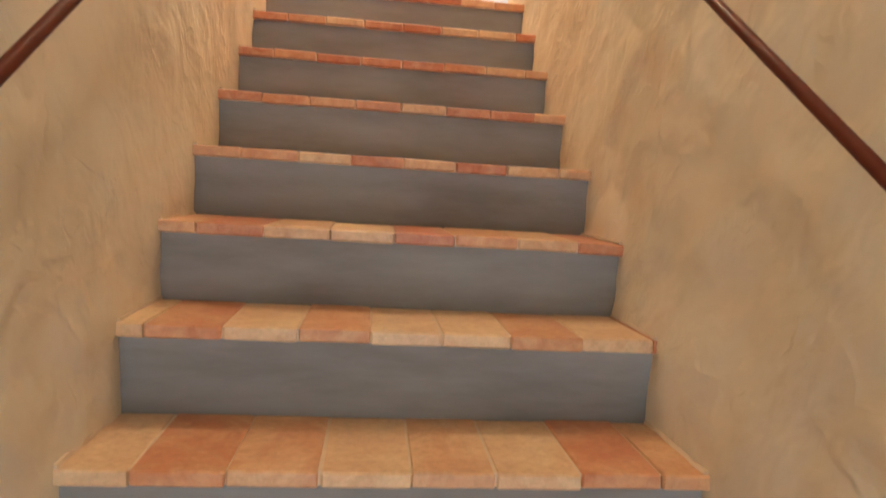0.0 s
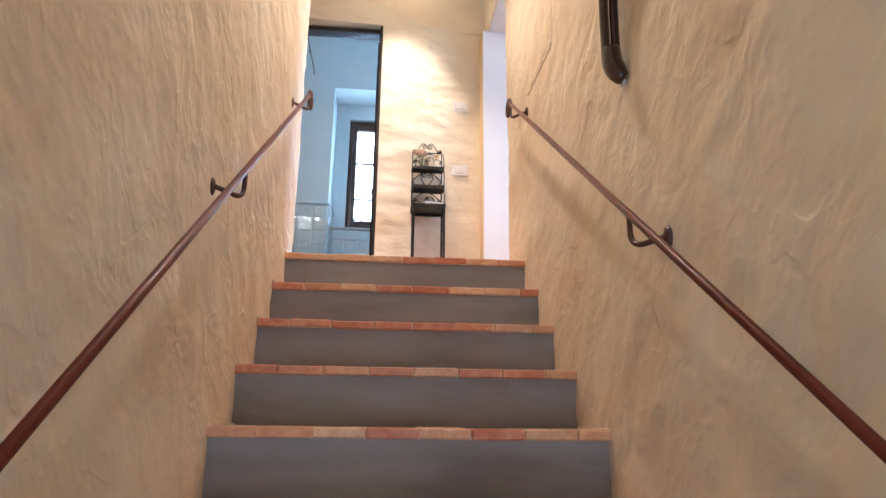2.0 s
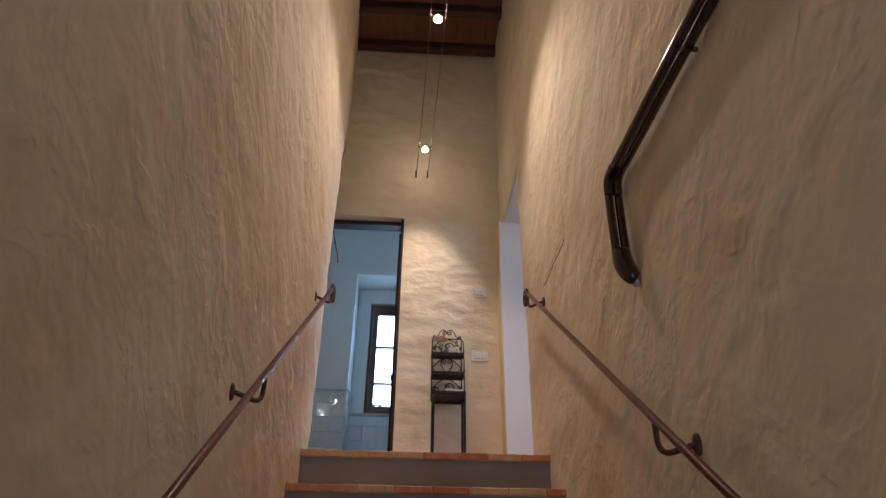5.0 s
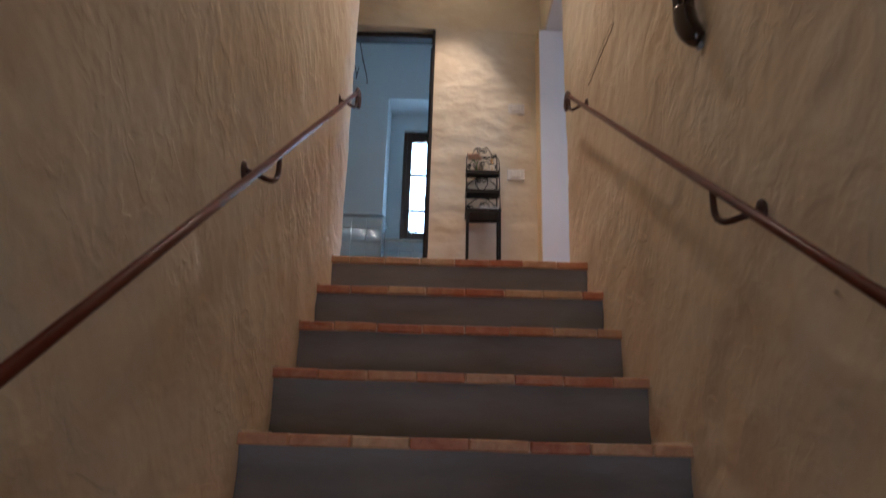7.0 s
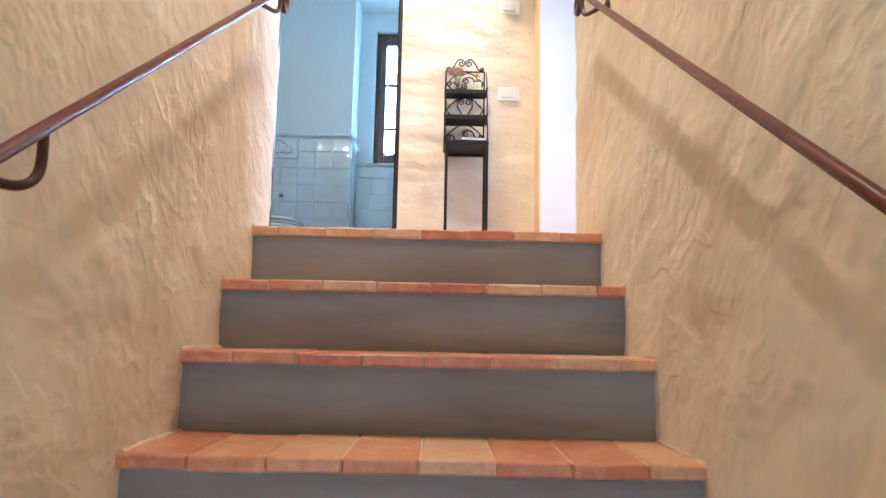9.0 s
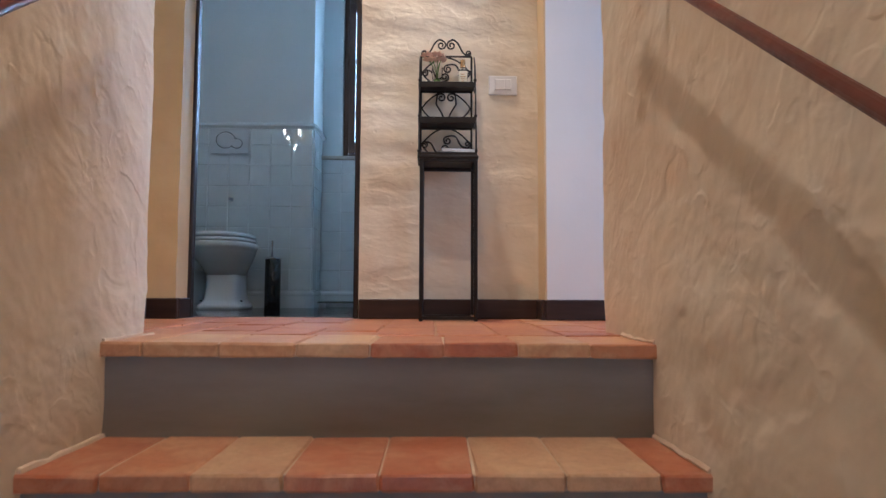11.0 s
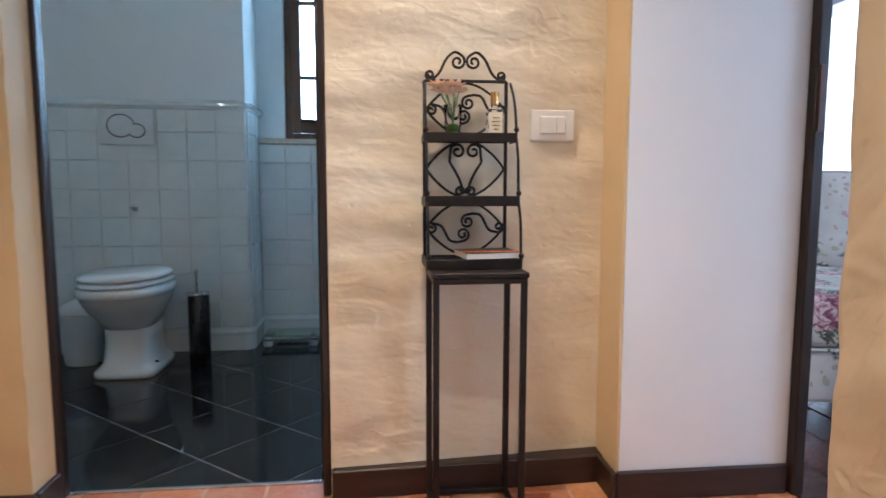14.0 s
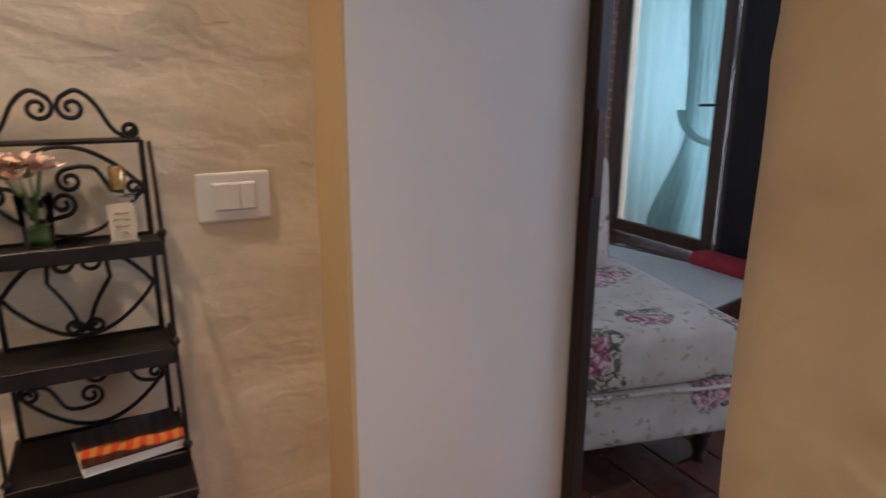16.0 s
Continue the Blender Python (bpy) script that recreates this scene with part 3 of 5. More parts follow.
board("baseboard_jamb", abox(-0.8615, -0.847, 1.123, 1.234, 0.0, 0.078, bevel=0.004))

# bathroom doorway: dark lining and an open leaf
door = thing("door_1", (-0.53, 1.27, 0), "dark wooden bathroom door standing open inwards", "door", kind="structure")
part("jamb", abox(-0.874, -0.848, 1.236, 1.272, 0.0, 2.05, bevel=0.004), DARK_WOOD, door)
part("jamb", abox(-0.196, -0.176, 1.190, 1.33, 0.0, 2.05, bevel=0.004), DARK_WOOD, door)
part("head", abox(-0.845, -0.197, 1.236, 1.33, 2.016, 2.05, bevel=0.004), DARK_WOOD, door)
leaf = part("leaf", abox(-0.212, -0.182, 1.345, 1.99, 0.008, 2.01, bevel=0.004), DARK_WOOD, door)
for z0, z1 in ((0.15, 0.85), (1.0, 1.86)):
    part("panel", abox(-0.217, -0.2125, 1.44, 1.88, z0, z1, bevel=0.002), DARK_WOOD, leaf)
part("handle", tube(smooth_line([(-0.212, 1.93, 1.0), (-0.225, 1.93, 1.0), (-0.232, 1.92, 1.0), (-0.232, 1.82, 1.0)]), 0.008), RAIL_DARK, leaf, "dark iron lever handle", True)
for z in (0.25, 1.0, 1.75):
    part("hinge", tube([(-0.19, 1.338, z), (-0.19, 1.338, z + 0.08)], 0.006), RAIL_DARK, leaf)

# bedroom doorway: dark lining at the outer side of the thick wall
door = thing("door_2", (1.05, 0.74, 0), "dark wooden lining of the open bedroom doorway", "door frame", kind="structure")
part("jamb", abox(1.006, 1.038, 1.066, 1.10, 0.0, 1.99, bevel=0.004), DARK_WOOD, door)
part("jamb", abox(1.006, 1.038, 0.450, 0.480, 0.0, 1.99, bevel=0.004), DARK_WOOD, door)
part("head", abox(1.006, 1.038, 0.4805, 1.0655, 1.95, 1.99, bevel=0.004), DARK_WOOD, door)
part("strike_plate", abox(1.012, 1.030, 1.062, 1.0665, 0.93, 1.09, bevel=0.001), RAIL_DARK, door)

# ---- handrails ----
def scroll_end(x, y, z, side):
    """A rail's upper end: it levels out, drops and rolls into a snail."""
    pts = []
    for i in range(30):
        a = radians(95) - radians(440) * i / 29
        r = 0.046 * (1 - 0.70 * i / 29)
        pts.append((x - side * 0.006 * i / 29, y + 0.010 + r * 0.9 * math.cos(a), z - 0.046 + r * math.sin(a)))
    return pts


def handrail(name, x, side, y1, z1, slope, brackets, low_y):
    z = lambda y: z1 + slope * (y - y1)
    rail_thing = thing(name, (x, y1, z1), "red-brown painted round steel handrail with scrolled end", "handrail", "stair handrails")
    part("rail", tube([(x, low_y, z(low_y)), (x, (low_y + y1) / 2, z((low_y + y1) / 2)), (x, y1 - 0.06, z(y1 - 0.06))], 0.0100, 14), RAIL, rail_thing, smooth=True)
    bend = smooth_line([(x, y1 - 0.07, z(y1 - 0.07)), (x, y1 - 0.045, z(y1 - 0.045)), (x, y1 - 0.015, z1 + 0.006)], 4)
    part("scroll", tube(bend + scroll_end(x, y1, z1 + 0.011, side), 0.0106, 10, taper=lambda t: 1.0 - 0.2 * t), RAIL_DARK, rail_thing, smooth=True)
    for y in brackets:
        wx = LEFT + 0.004 if side < 0 else RIGHT - 0.004
        zb = z(y) - 0.028
        br = part("bracket", tube(smooth_line([(wx - side * 0.004, y, zb), ((wx + x) / 2, y + 0.008, zb - 0.010), (x + side * 0.008, y + 0.036, zb - 0.012), (x, y + 0.060, zb + 0.012), (x, y + 0.063, z(y + 0.063) - 0.006)], 5), 0.0072, 8), RAIL_DARK, rail_thing, smooth=True)
        plate = lathe([(0.0, 0.0), (0.022, 0.0), (0.024, 0.004), (0.019, 0.010), (0.009, 0.013), (0.0, 0.014)], 18)
        part("wall_plate", moved(plate, Matrix.Translation((wx + side * 0.006, y, zb)) @ Euler((0, radians(-90 * side), 0)).to_matrix().to_4x4() @ Matrix.Diagonal((1.15, 0.75, 1, 1))), RAIL_DARK, br, smooth=True)


handrail("handrail", -0.490, -1, -0.060, 0.793, 0.750, (-0.15, -1.275, -2.43), -3.55)
handrail("handrail", 0.516, 1, 0.004, 0.842, 0.733, (-0.10, -1.548, -2.73), -3.55)

# dark enamelled pipe on the right wall
pipe = thing("pipe", (0.55, -1.36, 0.2), "pair of glossy dark brown enamelled pipes bent down along the wall", "pipe")
for px in (0.534, 0.564):
    part("tube", tube(smooth_line([(px, -1.425, 0.560), (px, -1.60, 0.548), (px, -1.9, 0.532), (px, -2.6, 0.487), (px, -3.6, 0.417), (px, -5.15, 0.307)], 4), 0.0138, 14), PIPE, pipe, smooth=True)
    part("elbow", tube(smooth_line([(px, -1.43, 0.561), (px, -1.392, 0.561), (px, -1.366, 0.546), (px, -1.357, 0.505)], 5), 0.0148, 14), PIPE, pipe, smooth=True)
    part("down_pipe", tube(smooth_line([(px, -1.357, 0.515), (px, -1.350, 0.40), (px, -1.350, 0.275)], 4), 0.0138, 14), PIPE, pipe, smooth=True)
part("end_boot", tube(smooth_line([(0.549, -1.349, 0.300), (0.550, -1.352, 0.262), (0.556, -1.358, 0.232), (0.566, -1.364, 0.210), (0.578, -1.368, 0.200)], 5), 0.030, 14, taper=lambda t: 0.93 + 0.14 * math.sin(math.pi * t) - 0.25 * t * t), PIPE, pipe, "black rubber end boot", True)
part("end_stub", tube([(0.570, -1.352, 0.215), (0.583, -1.350, 0.185)], 0.010, 10), GREY_PLASTIC, pipe, "pale grey stub", True)
for y, z in ((-1.95, 0.529), (-3.0, 0.459)):
    part("clip", abox(0.530, 0.590, y - 0.005, y + 0.005, z - 0.020, z - 0.008, bevel=0.002), PIPE, pipe)

# ---- cable lights ----
cable = thing("cable_light", (-0.05, 1.20, 2.5), "low-voltage halogen spots hung between two thin steel wires", "ceiling light")
for dx in (-0.046, 0.046):
    line = [(-0.052 + dx, 1.185, 2.47)] + [(b[0] + dx, b[1], b[2] + 0.01) for b in BULBS] + [(0.07 + dx, -5.19, 2.58)]
    part("wire", tube(smooth_line(line, 5), 0.0022, 6), WIRE, cable)
    part("anchor", tube([(-0.052 + dx, 1.20, 2.468), (-0.052 + dx, 1.12, 2.473)], 0.006, 8), WIRE, cable, smooth=True)
for bx, by, bz in BULBS:
    holder = part("lamp_holder", tube([(bx - 0.046, by, bz + 0.01), (bx, by, bz - 0.004), (bx + 0.046, by, bz + 0.01)], 0.004, 8), WIRE, cable)
    for dx in (-0.046, 0.046):
        part("clamp", tube([(bx + dx, by - 0.012, bz + 0.01), (bx + dx, by + 0.012, bz + 0.01)], 0.006, 8), WIRE, holder)
    part("bulb", moved(lathe([(0.004, 0.012), (0.010, 0.008), (0.020, -0.010), (0.024, -0.022), (0.018, -0.028), (0.0, -0.030)], 16), Matrix.Translation((bx, by, bz - 0.004))), BULB, holder, "lit halogen bulb", True)

# ---- switches ----
def switch(x0, z0, y, rockers, label):
    w, h = 0.117, 0.080
    s = thing("light_switch", (x0 + w / 2, y, z0), label, "light switch")
    part("plate", abox(x0, x0 + w, y - 0.011, y + 0.006, z0, z0 + h, bevel=0.004, segs=2), WHITE_PLASTIC, s, smooth=False)
    part("frame", abox(x0 + 0.024, x0 + w - 0.024, y - 0.0135, y - 0.0105, z0 + 0.018, z0 + h - 0.016, bevel=0.001), WHITE_PLASTIC, s)
    a, b = x0 + 0.026, x0 + w - 0.026
    cuts = [a, a + (b - a) * 0.62, b] if rockers == 2 else [a, b]
    for p, q in zip(cuts, cuts[1:]):
        part("rocker", abox(p + 0.0006, q - 0.0006, y - 0.0165, y - 0.0130, z0 + 0.020, z0 + h - 0.018, bevel=0.0012), WHITE_PLASTIC, s)


switch(0.341, 0.912, 1.240, 2, "white plastic wall switch with two rockers on the plaster wall")
switch(0.343, 1.408, 1.240, 1, "blank white plastic wall plate above the light switch")

# ---- wrought iron stand ----
stand = thing("shelf_stand", (0.17, 1.07, 0), "tall narrow black wrought iron stand with three scrolled shelves", "shelf")
SX0, SX1, SY0, SY1, ST = 0.067, 0.279, 0.976, 1.172, 0.606
for xx in (SX0, SX1 - 0.014):
    for yy in (SY0, SY1 - 0.014):
        part("leg", abox(xx, xx + 0.014, yy, yy + 0.014, 0.0, ST - 0.013, bevel=0.0015), IRON, stand)
for z in (0.018, ST - 0.0125):
    for yy in (SY0, SY1 - 0.014):
        part("rail", abox(SX0 + 0.0142, SX1 - 0.0142, yy, yy + 0.013, z - 0.0125, z, bevel=0.001), IRON, stand)
    for xx in (SX0, SX1 - 0.014):
        part("rail", abox(xx, xx + 0.013, SY0 + 0.0142, SY1 - 0.0142, z - 0.0125, z, bevel=0.001), IRON, stand)
part("tabletop", abox(SX0 - 0.003, SX1 + 0.003, SY0 - 0.003, SY1 + 0.003, ST - 0.012, ST, bevel=0.002), IRON, stand)


def spiral(cx, cz, y, r0, r1, a0, turns, n=22):
    return [(cx + (r0 + (r1 - r0) * i / n) * math.cos(a0 + turns * 2 * math.pi * i / n), y, cz + (r0 + (r1 - r0) * i / n) * math.sin(a0 + turns * 2 * math.pi * i / n)) for i in range(n + 1)]


BX0, BX1, BY = SX0 - 0.002, SX1 - 0.011, 1.186
SHELVES = ((0.620, 0.150, 0.010), (0.764, 0.115, 0.010), (0.914, 0.082, 0.008))   # height, depth, lip
BT = 1.053
MID = (BX0 + BX1) / 2
R = 0.0034
for xx in (BX0, BX1):
    part("upright", abox(xx - 0.004, xx + 0.004, BY - 0.004, BY + 0.004, ST + 0.0005, BT, bevel=0.001), IRON, stand)
part("top_bar", tube([(BX0, BY, BT), (BX1, BY, BT)], 0.0042, 8), IRON, stand)
for i, (z, d, lip) in enumerate(SHELVES):
    tray = part("tray", abox(BX0 - 0.004, BX1 + 0.008, BY - d, BY - 0.005, z - 0.006, z, bevel=0.001), IRON, stand)
    part("front_lip", abox(BX0 - 0.004, BX1 + 0.008, BY - d - 0.004, BY - d, z - 0.014, z + lip, bevel=0.001), IRON, tray)
    for xx in (BX0 - 0.008, BX1 + 0.008):
        part("side_lip", abox(xx, xx + 0.004, BY - d, BY - 0.005, z - 0.014, z + lip * 0.7, bevel=0.001), IRON, tray)
    part("back_lip", abox(BX0, BX1, BY - 0.0045, BY - 0.001, z - 0.012, z + 0.004), IRON, tray)
    # curved side strap from the tray's front up to the next level
    ztop = (SHELVES[i + 1][0] if i < 2 else BT)
    dtop = (SHELVES[i + 1][1] if i < 2 else 0.006)
    for xx in (BX0 - 0.003, BX1 + 0.010):
        part("side_strap", tube(smooth_line([(xx, BY - d + 0.004, z), (xx, BY - d + 0.010, z + (ztop - z) * 0.25), (xx, BY - (d * 0.55 + dtop * 0.45), z + (ztop - z) * 0.65), (xx, BY - dtop + 0.004, ztop - 0.004)], 5), 0.0034, 6), IRON, stand, smooth=True)
        part("strap_ball", moved(lathe([(0.0, -0.007), (0.005, -0.005), (0.007, 0), (0.005, 0.005), (0.0, 0.007)], 10), Matrix.Translation((xx, BY - d + 0.004, z + 0.016))), IRON, stand, smooth=True)
    # pointed oval behind the shelf
    zc, hh, ww = (z + ztop) / 2, (ztop - z) / 2 - 0.006, (BX1 - BX0) / 2 - 0.004
    for s in (1, -1):
        arc = [(MID - ww + 2 * ww * k / 20, BY - 0.001, zc + s * hh * math.sin(math.pi * k / 20) ** 0.85) for k in range(21)]
        part("oval_bar", tube(arc, R, 6), IRON, stand, smooth=True)
    if i == 1:
        for s in (1, -1):
            heart = [(MID + s * 0.004, BY - 0.004, zc - hh + 0.006), (MID + s * 0.016, BY - 0.004, zc - hh * 0.35), (MID + s * 0.040, BY - 0.004, zc + hh * 0.25), (MID + s * 0.038, BY - 0.004, zc + hh * 0.72)]
            curl = spiral(MID + s * 0.020, zc + hh * 0.62, BY - 0.004, 0.019, 0.004, radians(30) if s > 0 else radians(150), s * 1.3)
            part("heart_scroll", tube(smooth_line(heart[:3], 5) + curl, R, 6), IRON, stand, smooth=True)
            part("heart_curl", tube(spiral(MID + s * 0.014, zc - hh + 0.013, BY - 0.004, 0.013, 0.003, radians(200) if s > 0 else radians(-20), -s * 1.4, 18), R, 6), IRON, stand, smooth=True)
    else:
        for s in (1, -1):
            inner = spiral(MID + s * 0.006, zc + s * 0.016, BY - 0.004, 0.017, 0.004, radians(100) if s > 0 else radians(280), 1.4)
            arm = [(MID + s * (ww - 0.014), BY - 0.004, zc - s * 0.012), (MID + s * (ww - 0.038), BY - 0.004, zc - s * 0.004), (MID + s * 0.040, BY - 0.004, zc + s * 0.030), (MID + s * 0.020, BY - 0.004, zc + s * 0.036)]
            part("s_scroll", tube(smooth_line(arm, 5) + inner, R, 6), IRON, stand, smooth=True)
            part("end_curl", tube(spiral(MID + s * (ww - 0.012), zc + s * 0.002, BY - 0.004, 0.013, 0.003, radians(-90) if s > 0 else radians(90), s * 1.3, 18), R, 6), IRON, stand, smooth=True)
# crest over the top bar
for s in (1, -1):
    low = spiral(MID + s * 0.088, BT + 0.014, BY, 0.012, 0.003, radians(-110) if s > 0 else radians(-70), s * 1.4, 18)
    sweep = smooth_line([low[0], (MID + s * 0.066, BY, BT + 0.018), (MID + s * 0.048, BY, BT + 0.052), (MID + s * 0.028, BY, BT + 0.069), (MID + s * 0.010, BY, BT + 0.062)], 5)
    top = spiral(MID + s * 0.020, BT + 0.046, BY, 0.0185, 0.004, radians(130) if s > 0 else radians(50), s * 1.35)
    part("crest_scroll", tube(low[::-1] + sweep[1:-1] + top, 0.0036, 6), IRON, stand, smooth=True)

# bottle, flowers and magazine on the shelves
z = SHELVES[2][0] + 0.0005
bottle = thing("perfume_bottle", (0.232, 1.140, z), "clear glass perfume bottle with cream label and gold cap", "bottle")
part("body", abox(0.212, 0.250, 1.125, 1.157, z, z + 0.066, bevel=0.003, segs=2), THIN_GLASS, bottle)
part("label", abox(0.2145, 0.2475, 1.1235, 1.1247, z + 0.006, z + 0.058), LABEL, bottle, "cream paper label")
for k, w in enumerate((0.016, 0.021, 0.018, 0.012)):
    part("print_bar", abox(0.231 - w / 2, 0.231 + w / 2, 1.1228, 1.1234, z + 0.043 - k * 0.009, z + 0.046 - k * 0.009), GOLD, bottle)
part("neck", moved(lathe([(0.008, 0.0), (0.008, 0.008)], 14), Matrix.Translation((0.231, 1.141, z + 0.0665))), THIN_GLASS, bottle, smooth=True)
part("cap", moved(lathe([(0.010, 0.0), (0.0105, 0.002), (0.0105, 0.030), (0.009, 0.032), (0.0, 0.032)], 18), Matrix.Translation((0.231, 1.141, z + 0.075))), GOLD, bottle, "gold cap", True)

vase = thing("flower_glass", (0.130, 1.143, z), "small drinking glass with pale pink flowers on the top shelf", "vase")
part("glass", moved(lathe([(0.017, 0.0), (0.018, 0.002), (0.0225, 0.075), (0.0205, 0.075), (0.016, 0.006), (0.0, 0.005)], 20), Matrix.Translation((0.130, 1.143, z))), THIN_GLASS, vase, smooth=True)
part("moss", moved(lathe([(0.014, 0.0), (0.0165, 0.012), (0.012, 0.020), (0.0, 0.022)], 12), Matrix.Translation((0.130, 1.143, z + 0.0075))), STEM, vase, smooth=True)
rnd = random.Random(11)
for k in range(7):
    a = 2 * math.pi * k / 7
    top = Vector((0.118 + 0.030 * math.cos(a) * rnd.uniform(0.6, 1.2), 1.141 + 0.020 * math.sin(a), z + rnd.uniform(0.085, 0.125)))
    part("stem", tube(smooth_line([(0.130, 1.143, z + 0.02), (0.128 + 0.006 * math.cos(a), 1.143, z + 0.06), top], 4), 0.0014, 5), STEM, vase)
    bm = bmesh.new()
    for ring, (count, rr, lift) in enumerate(((6, 0.021, 0.2), (5, 0.014, 0.7))):
        for j in range(count):
            b = 2 * math.pi * (j + ring * 0.5) / count + k
            out = Vector((math.cos(b), math.sin(b), lift))
            side = Vector((-math.sin(b), math.cos(b), 0))
            c = top + out * rr * 0.2
            vs = [bm.verts.new(c), bm.verts.new(c + out * rr * 0.6 + side * rr * 0.55), bm.verts.new(c + out * rr * 1.15 + side * rr * 0.2 + Vector((0, 0, 0.002))), bm.verts.new(c + out * rr * 1.15 - side * rr * 0.25 + Vector((0, 0, 0.001))), bm.verts.new(c + out * rr * 0.6 - side * rr * 0.55)]
            bm.faces.new(vs)
    part("blossom", bm, PETAL, vase, "pale pink blossom")

z = SHELVES[0][0] + 0.011
book = thing("magazine", (0.22, 1.07, z), "paperback with a dark blue, red and yellow photo cover", "book")
turn = Matrix.Translation((0.205, 1.090, z)) @ Euler((0, 0, radians(9))).to_matrix().to_4x4()


def cover_material():
    m, nodes, links, bsdf = material("photo_cover")
    tc = nodes.new("ShaderNodeTexCoord")
    sep = nodes.new("ShaderNodeSeparateXYZ")
    links.new(tc.outputs["Generated"], sep.inputs[0])
    band = ramp(nodes, [(0.0, (0.05, 0.02, 0.015)), (0.17, (0.06, 0.025, 0.02)), (0.22, (0.55, 0.16, 0.04)), (0.37, (0.60, 0.18, 0.05)), (0.42, (0.06, 0.025, 0.02)), (0.60, (0.012, 0.016, 0.03)), (1.0, (0.02, 0.035, 0.075))])
    n = node(nodes, "ShaderNodeTexNoise", Scale=9.0, Detail=3.0)
    links.new(tc.outputs["Generated"], n.inputs["Vector"])
    ad = nodes.new("ShaderNodeMath")
    ad.operation = "MULTIPLY_ADD"
    ad.inputs[1].default_value = 0.16
    links.new(n.outputs["Fac"], ad.inputs[0])
    links.new(sep.outputs["Y"], ad.inputs[2])
    sub = nodes.new("ShaderNodeMath")
    sub.operation = "SUBTRACT"
    sub.inputs[1].default_value = 0.08
    links.new(ad.outputs[0], sub.inputs[0])
    links.new(sub.outputs[0], band.inputs[0])
    w = node(nodes, "ShaderNodeTexWave", Scale=2.6, Distortion=3.0, Detail=2.0)
    links.new(tc.outputs["Generated"], w.inputs["Vector"])
    stripe = ramp(nodes, [(0.45, (0.9, 0.18, 0.3)), (0.62, (1.0, 1.6, 0.8))])
    links.new(w.outputs["Fac"], stripe.inputs[0])
    mul = nodes.new("ShaderNodeMix")
    mul.data_type, mul.blend_type = "RGBA", "MULTIPLY"
    mul.inputs[0].default_value = 0.9
    links.new(band.outputs[0], mul.inputs[6])
    links.new(stripe.outputs[0], mul.inputs[7])
    links.new(mul.outputs[2], bsdf.inputs["Base Color"])
    bsdf.inputs["Roughness"].default_value = 0.35
    return m


COVER = cover_material()
part("page_block", moved(abox(-0.066, 0.066, -0.056, 0.046, 0.0015, 0.0125), turn), PAGES, book, "white page block")
part("front_cover", moved(abox(-0.067, 0.067, -0.057, 0.047, 0.0128, 0.0140), turn), COVER, book, "photo cover in blue, red and yellow")
part("back_cover", moved(abox(-0.067, 0.067, -0.057, 0.047, 0.0, 0.0012), turn), PAGES, book)

# ---- bathroom ----
BW, NW, NX, SILL = 2.72, 3.00, -0.655, 1.03
BXL, BXR, BC = -1.95, 0.45, 3.05
plain("bath_wall_back", abox(BXL, NX, BW, 3.3, -0.1, BC), BATH_PAINT, "pale blue-grey painted bathroom wall", "wall")
plain("bath_wall_under_window", abox(NX, BXR, NW, 3.3, -0.1, SILL - 0.03), BATH_PAINT, "pale wall under the bathroom window", "wall")
plain("bath_wall_over_window", abox(NX, BXR, BW, 3.3, 2.36, BC), BATH_PAINT, "pale blue-grey painted wall above the window niche", "wall")
plain("bath_wall_window_left", abox(NX, -0.52, 3.06, 3.3, SILL - 0.03, 2.36), BATH_PAINT, "pale painted window reveal", "wall")
plain("bath_wall_window_top", abox(-0.52, BXR, 3.06, 3.3, 2.20, 2.36), BATH_PAINT, "pale painted window reveal", "wall")
plain("bath_wall_window_right", abox(0.26, BXR, 3.06, 3.3, SILL - 0.03, 2.20), BATH_PAINT, "pale painted window reveal", "wall")
plain("bath_wall_left", abox(BXL - 0.12, BXL, 1.2, 3.3, -0.1, BC), BATH_PAINT, "pale bathroom side wall", "wall")
plain("bath_wall_right", abox(BXR, BXR + 0.12, 1.325, 3.3, -0.1, BC), BATH_PAINT, "pale bathroom side wall", "wall")
plain("bath_wall_front_left", abox(BXL, -1.1, 1.2, 1.325, -0.1, BC), BATH_PAINT, "pale bathroom wall beside the door", "wall")
plain("bath_wall_front", abox(-0.17, BXR, 1.326, 1.34, 0.0, BC), BATH_PAINT, "pale bathroom wall beside the door", "wall")
plain("bath_wall_front_upper", abox(-1.1, -0.1705, 1.323, 1.34, 2.06, BC), BATH_PAINT, "pale bathroom wall above the door", "wall")
plain("bath_wall_front_jamb", abox(-1.1, -0.876, 1.265, 1.2785, 0.0, 2.06), BATH_PAINT, "pale bathroom wall beside the door", "wall")
plain("bath_ceiling", abox(BXL, BXR, 1.325, 3.3, BC, BC + 0.1), BATH_PAINT, "pale bathroom ceiling", "ceiling")
bath_floor = plain("floor_bath", abox(BXL, BXR, 1.275, NW, -0.12, -0.0012), PALE_GROUT, "pale jointing under the black bathroom tiles", "floor")
plain("threshold", abox(-0.845, -0.205, 1.2705, 1.284, -0.05, 0.003, bevel=0.002), CHROME, "thin metal threshold strip", "threshold")

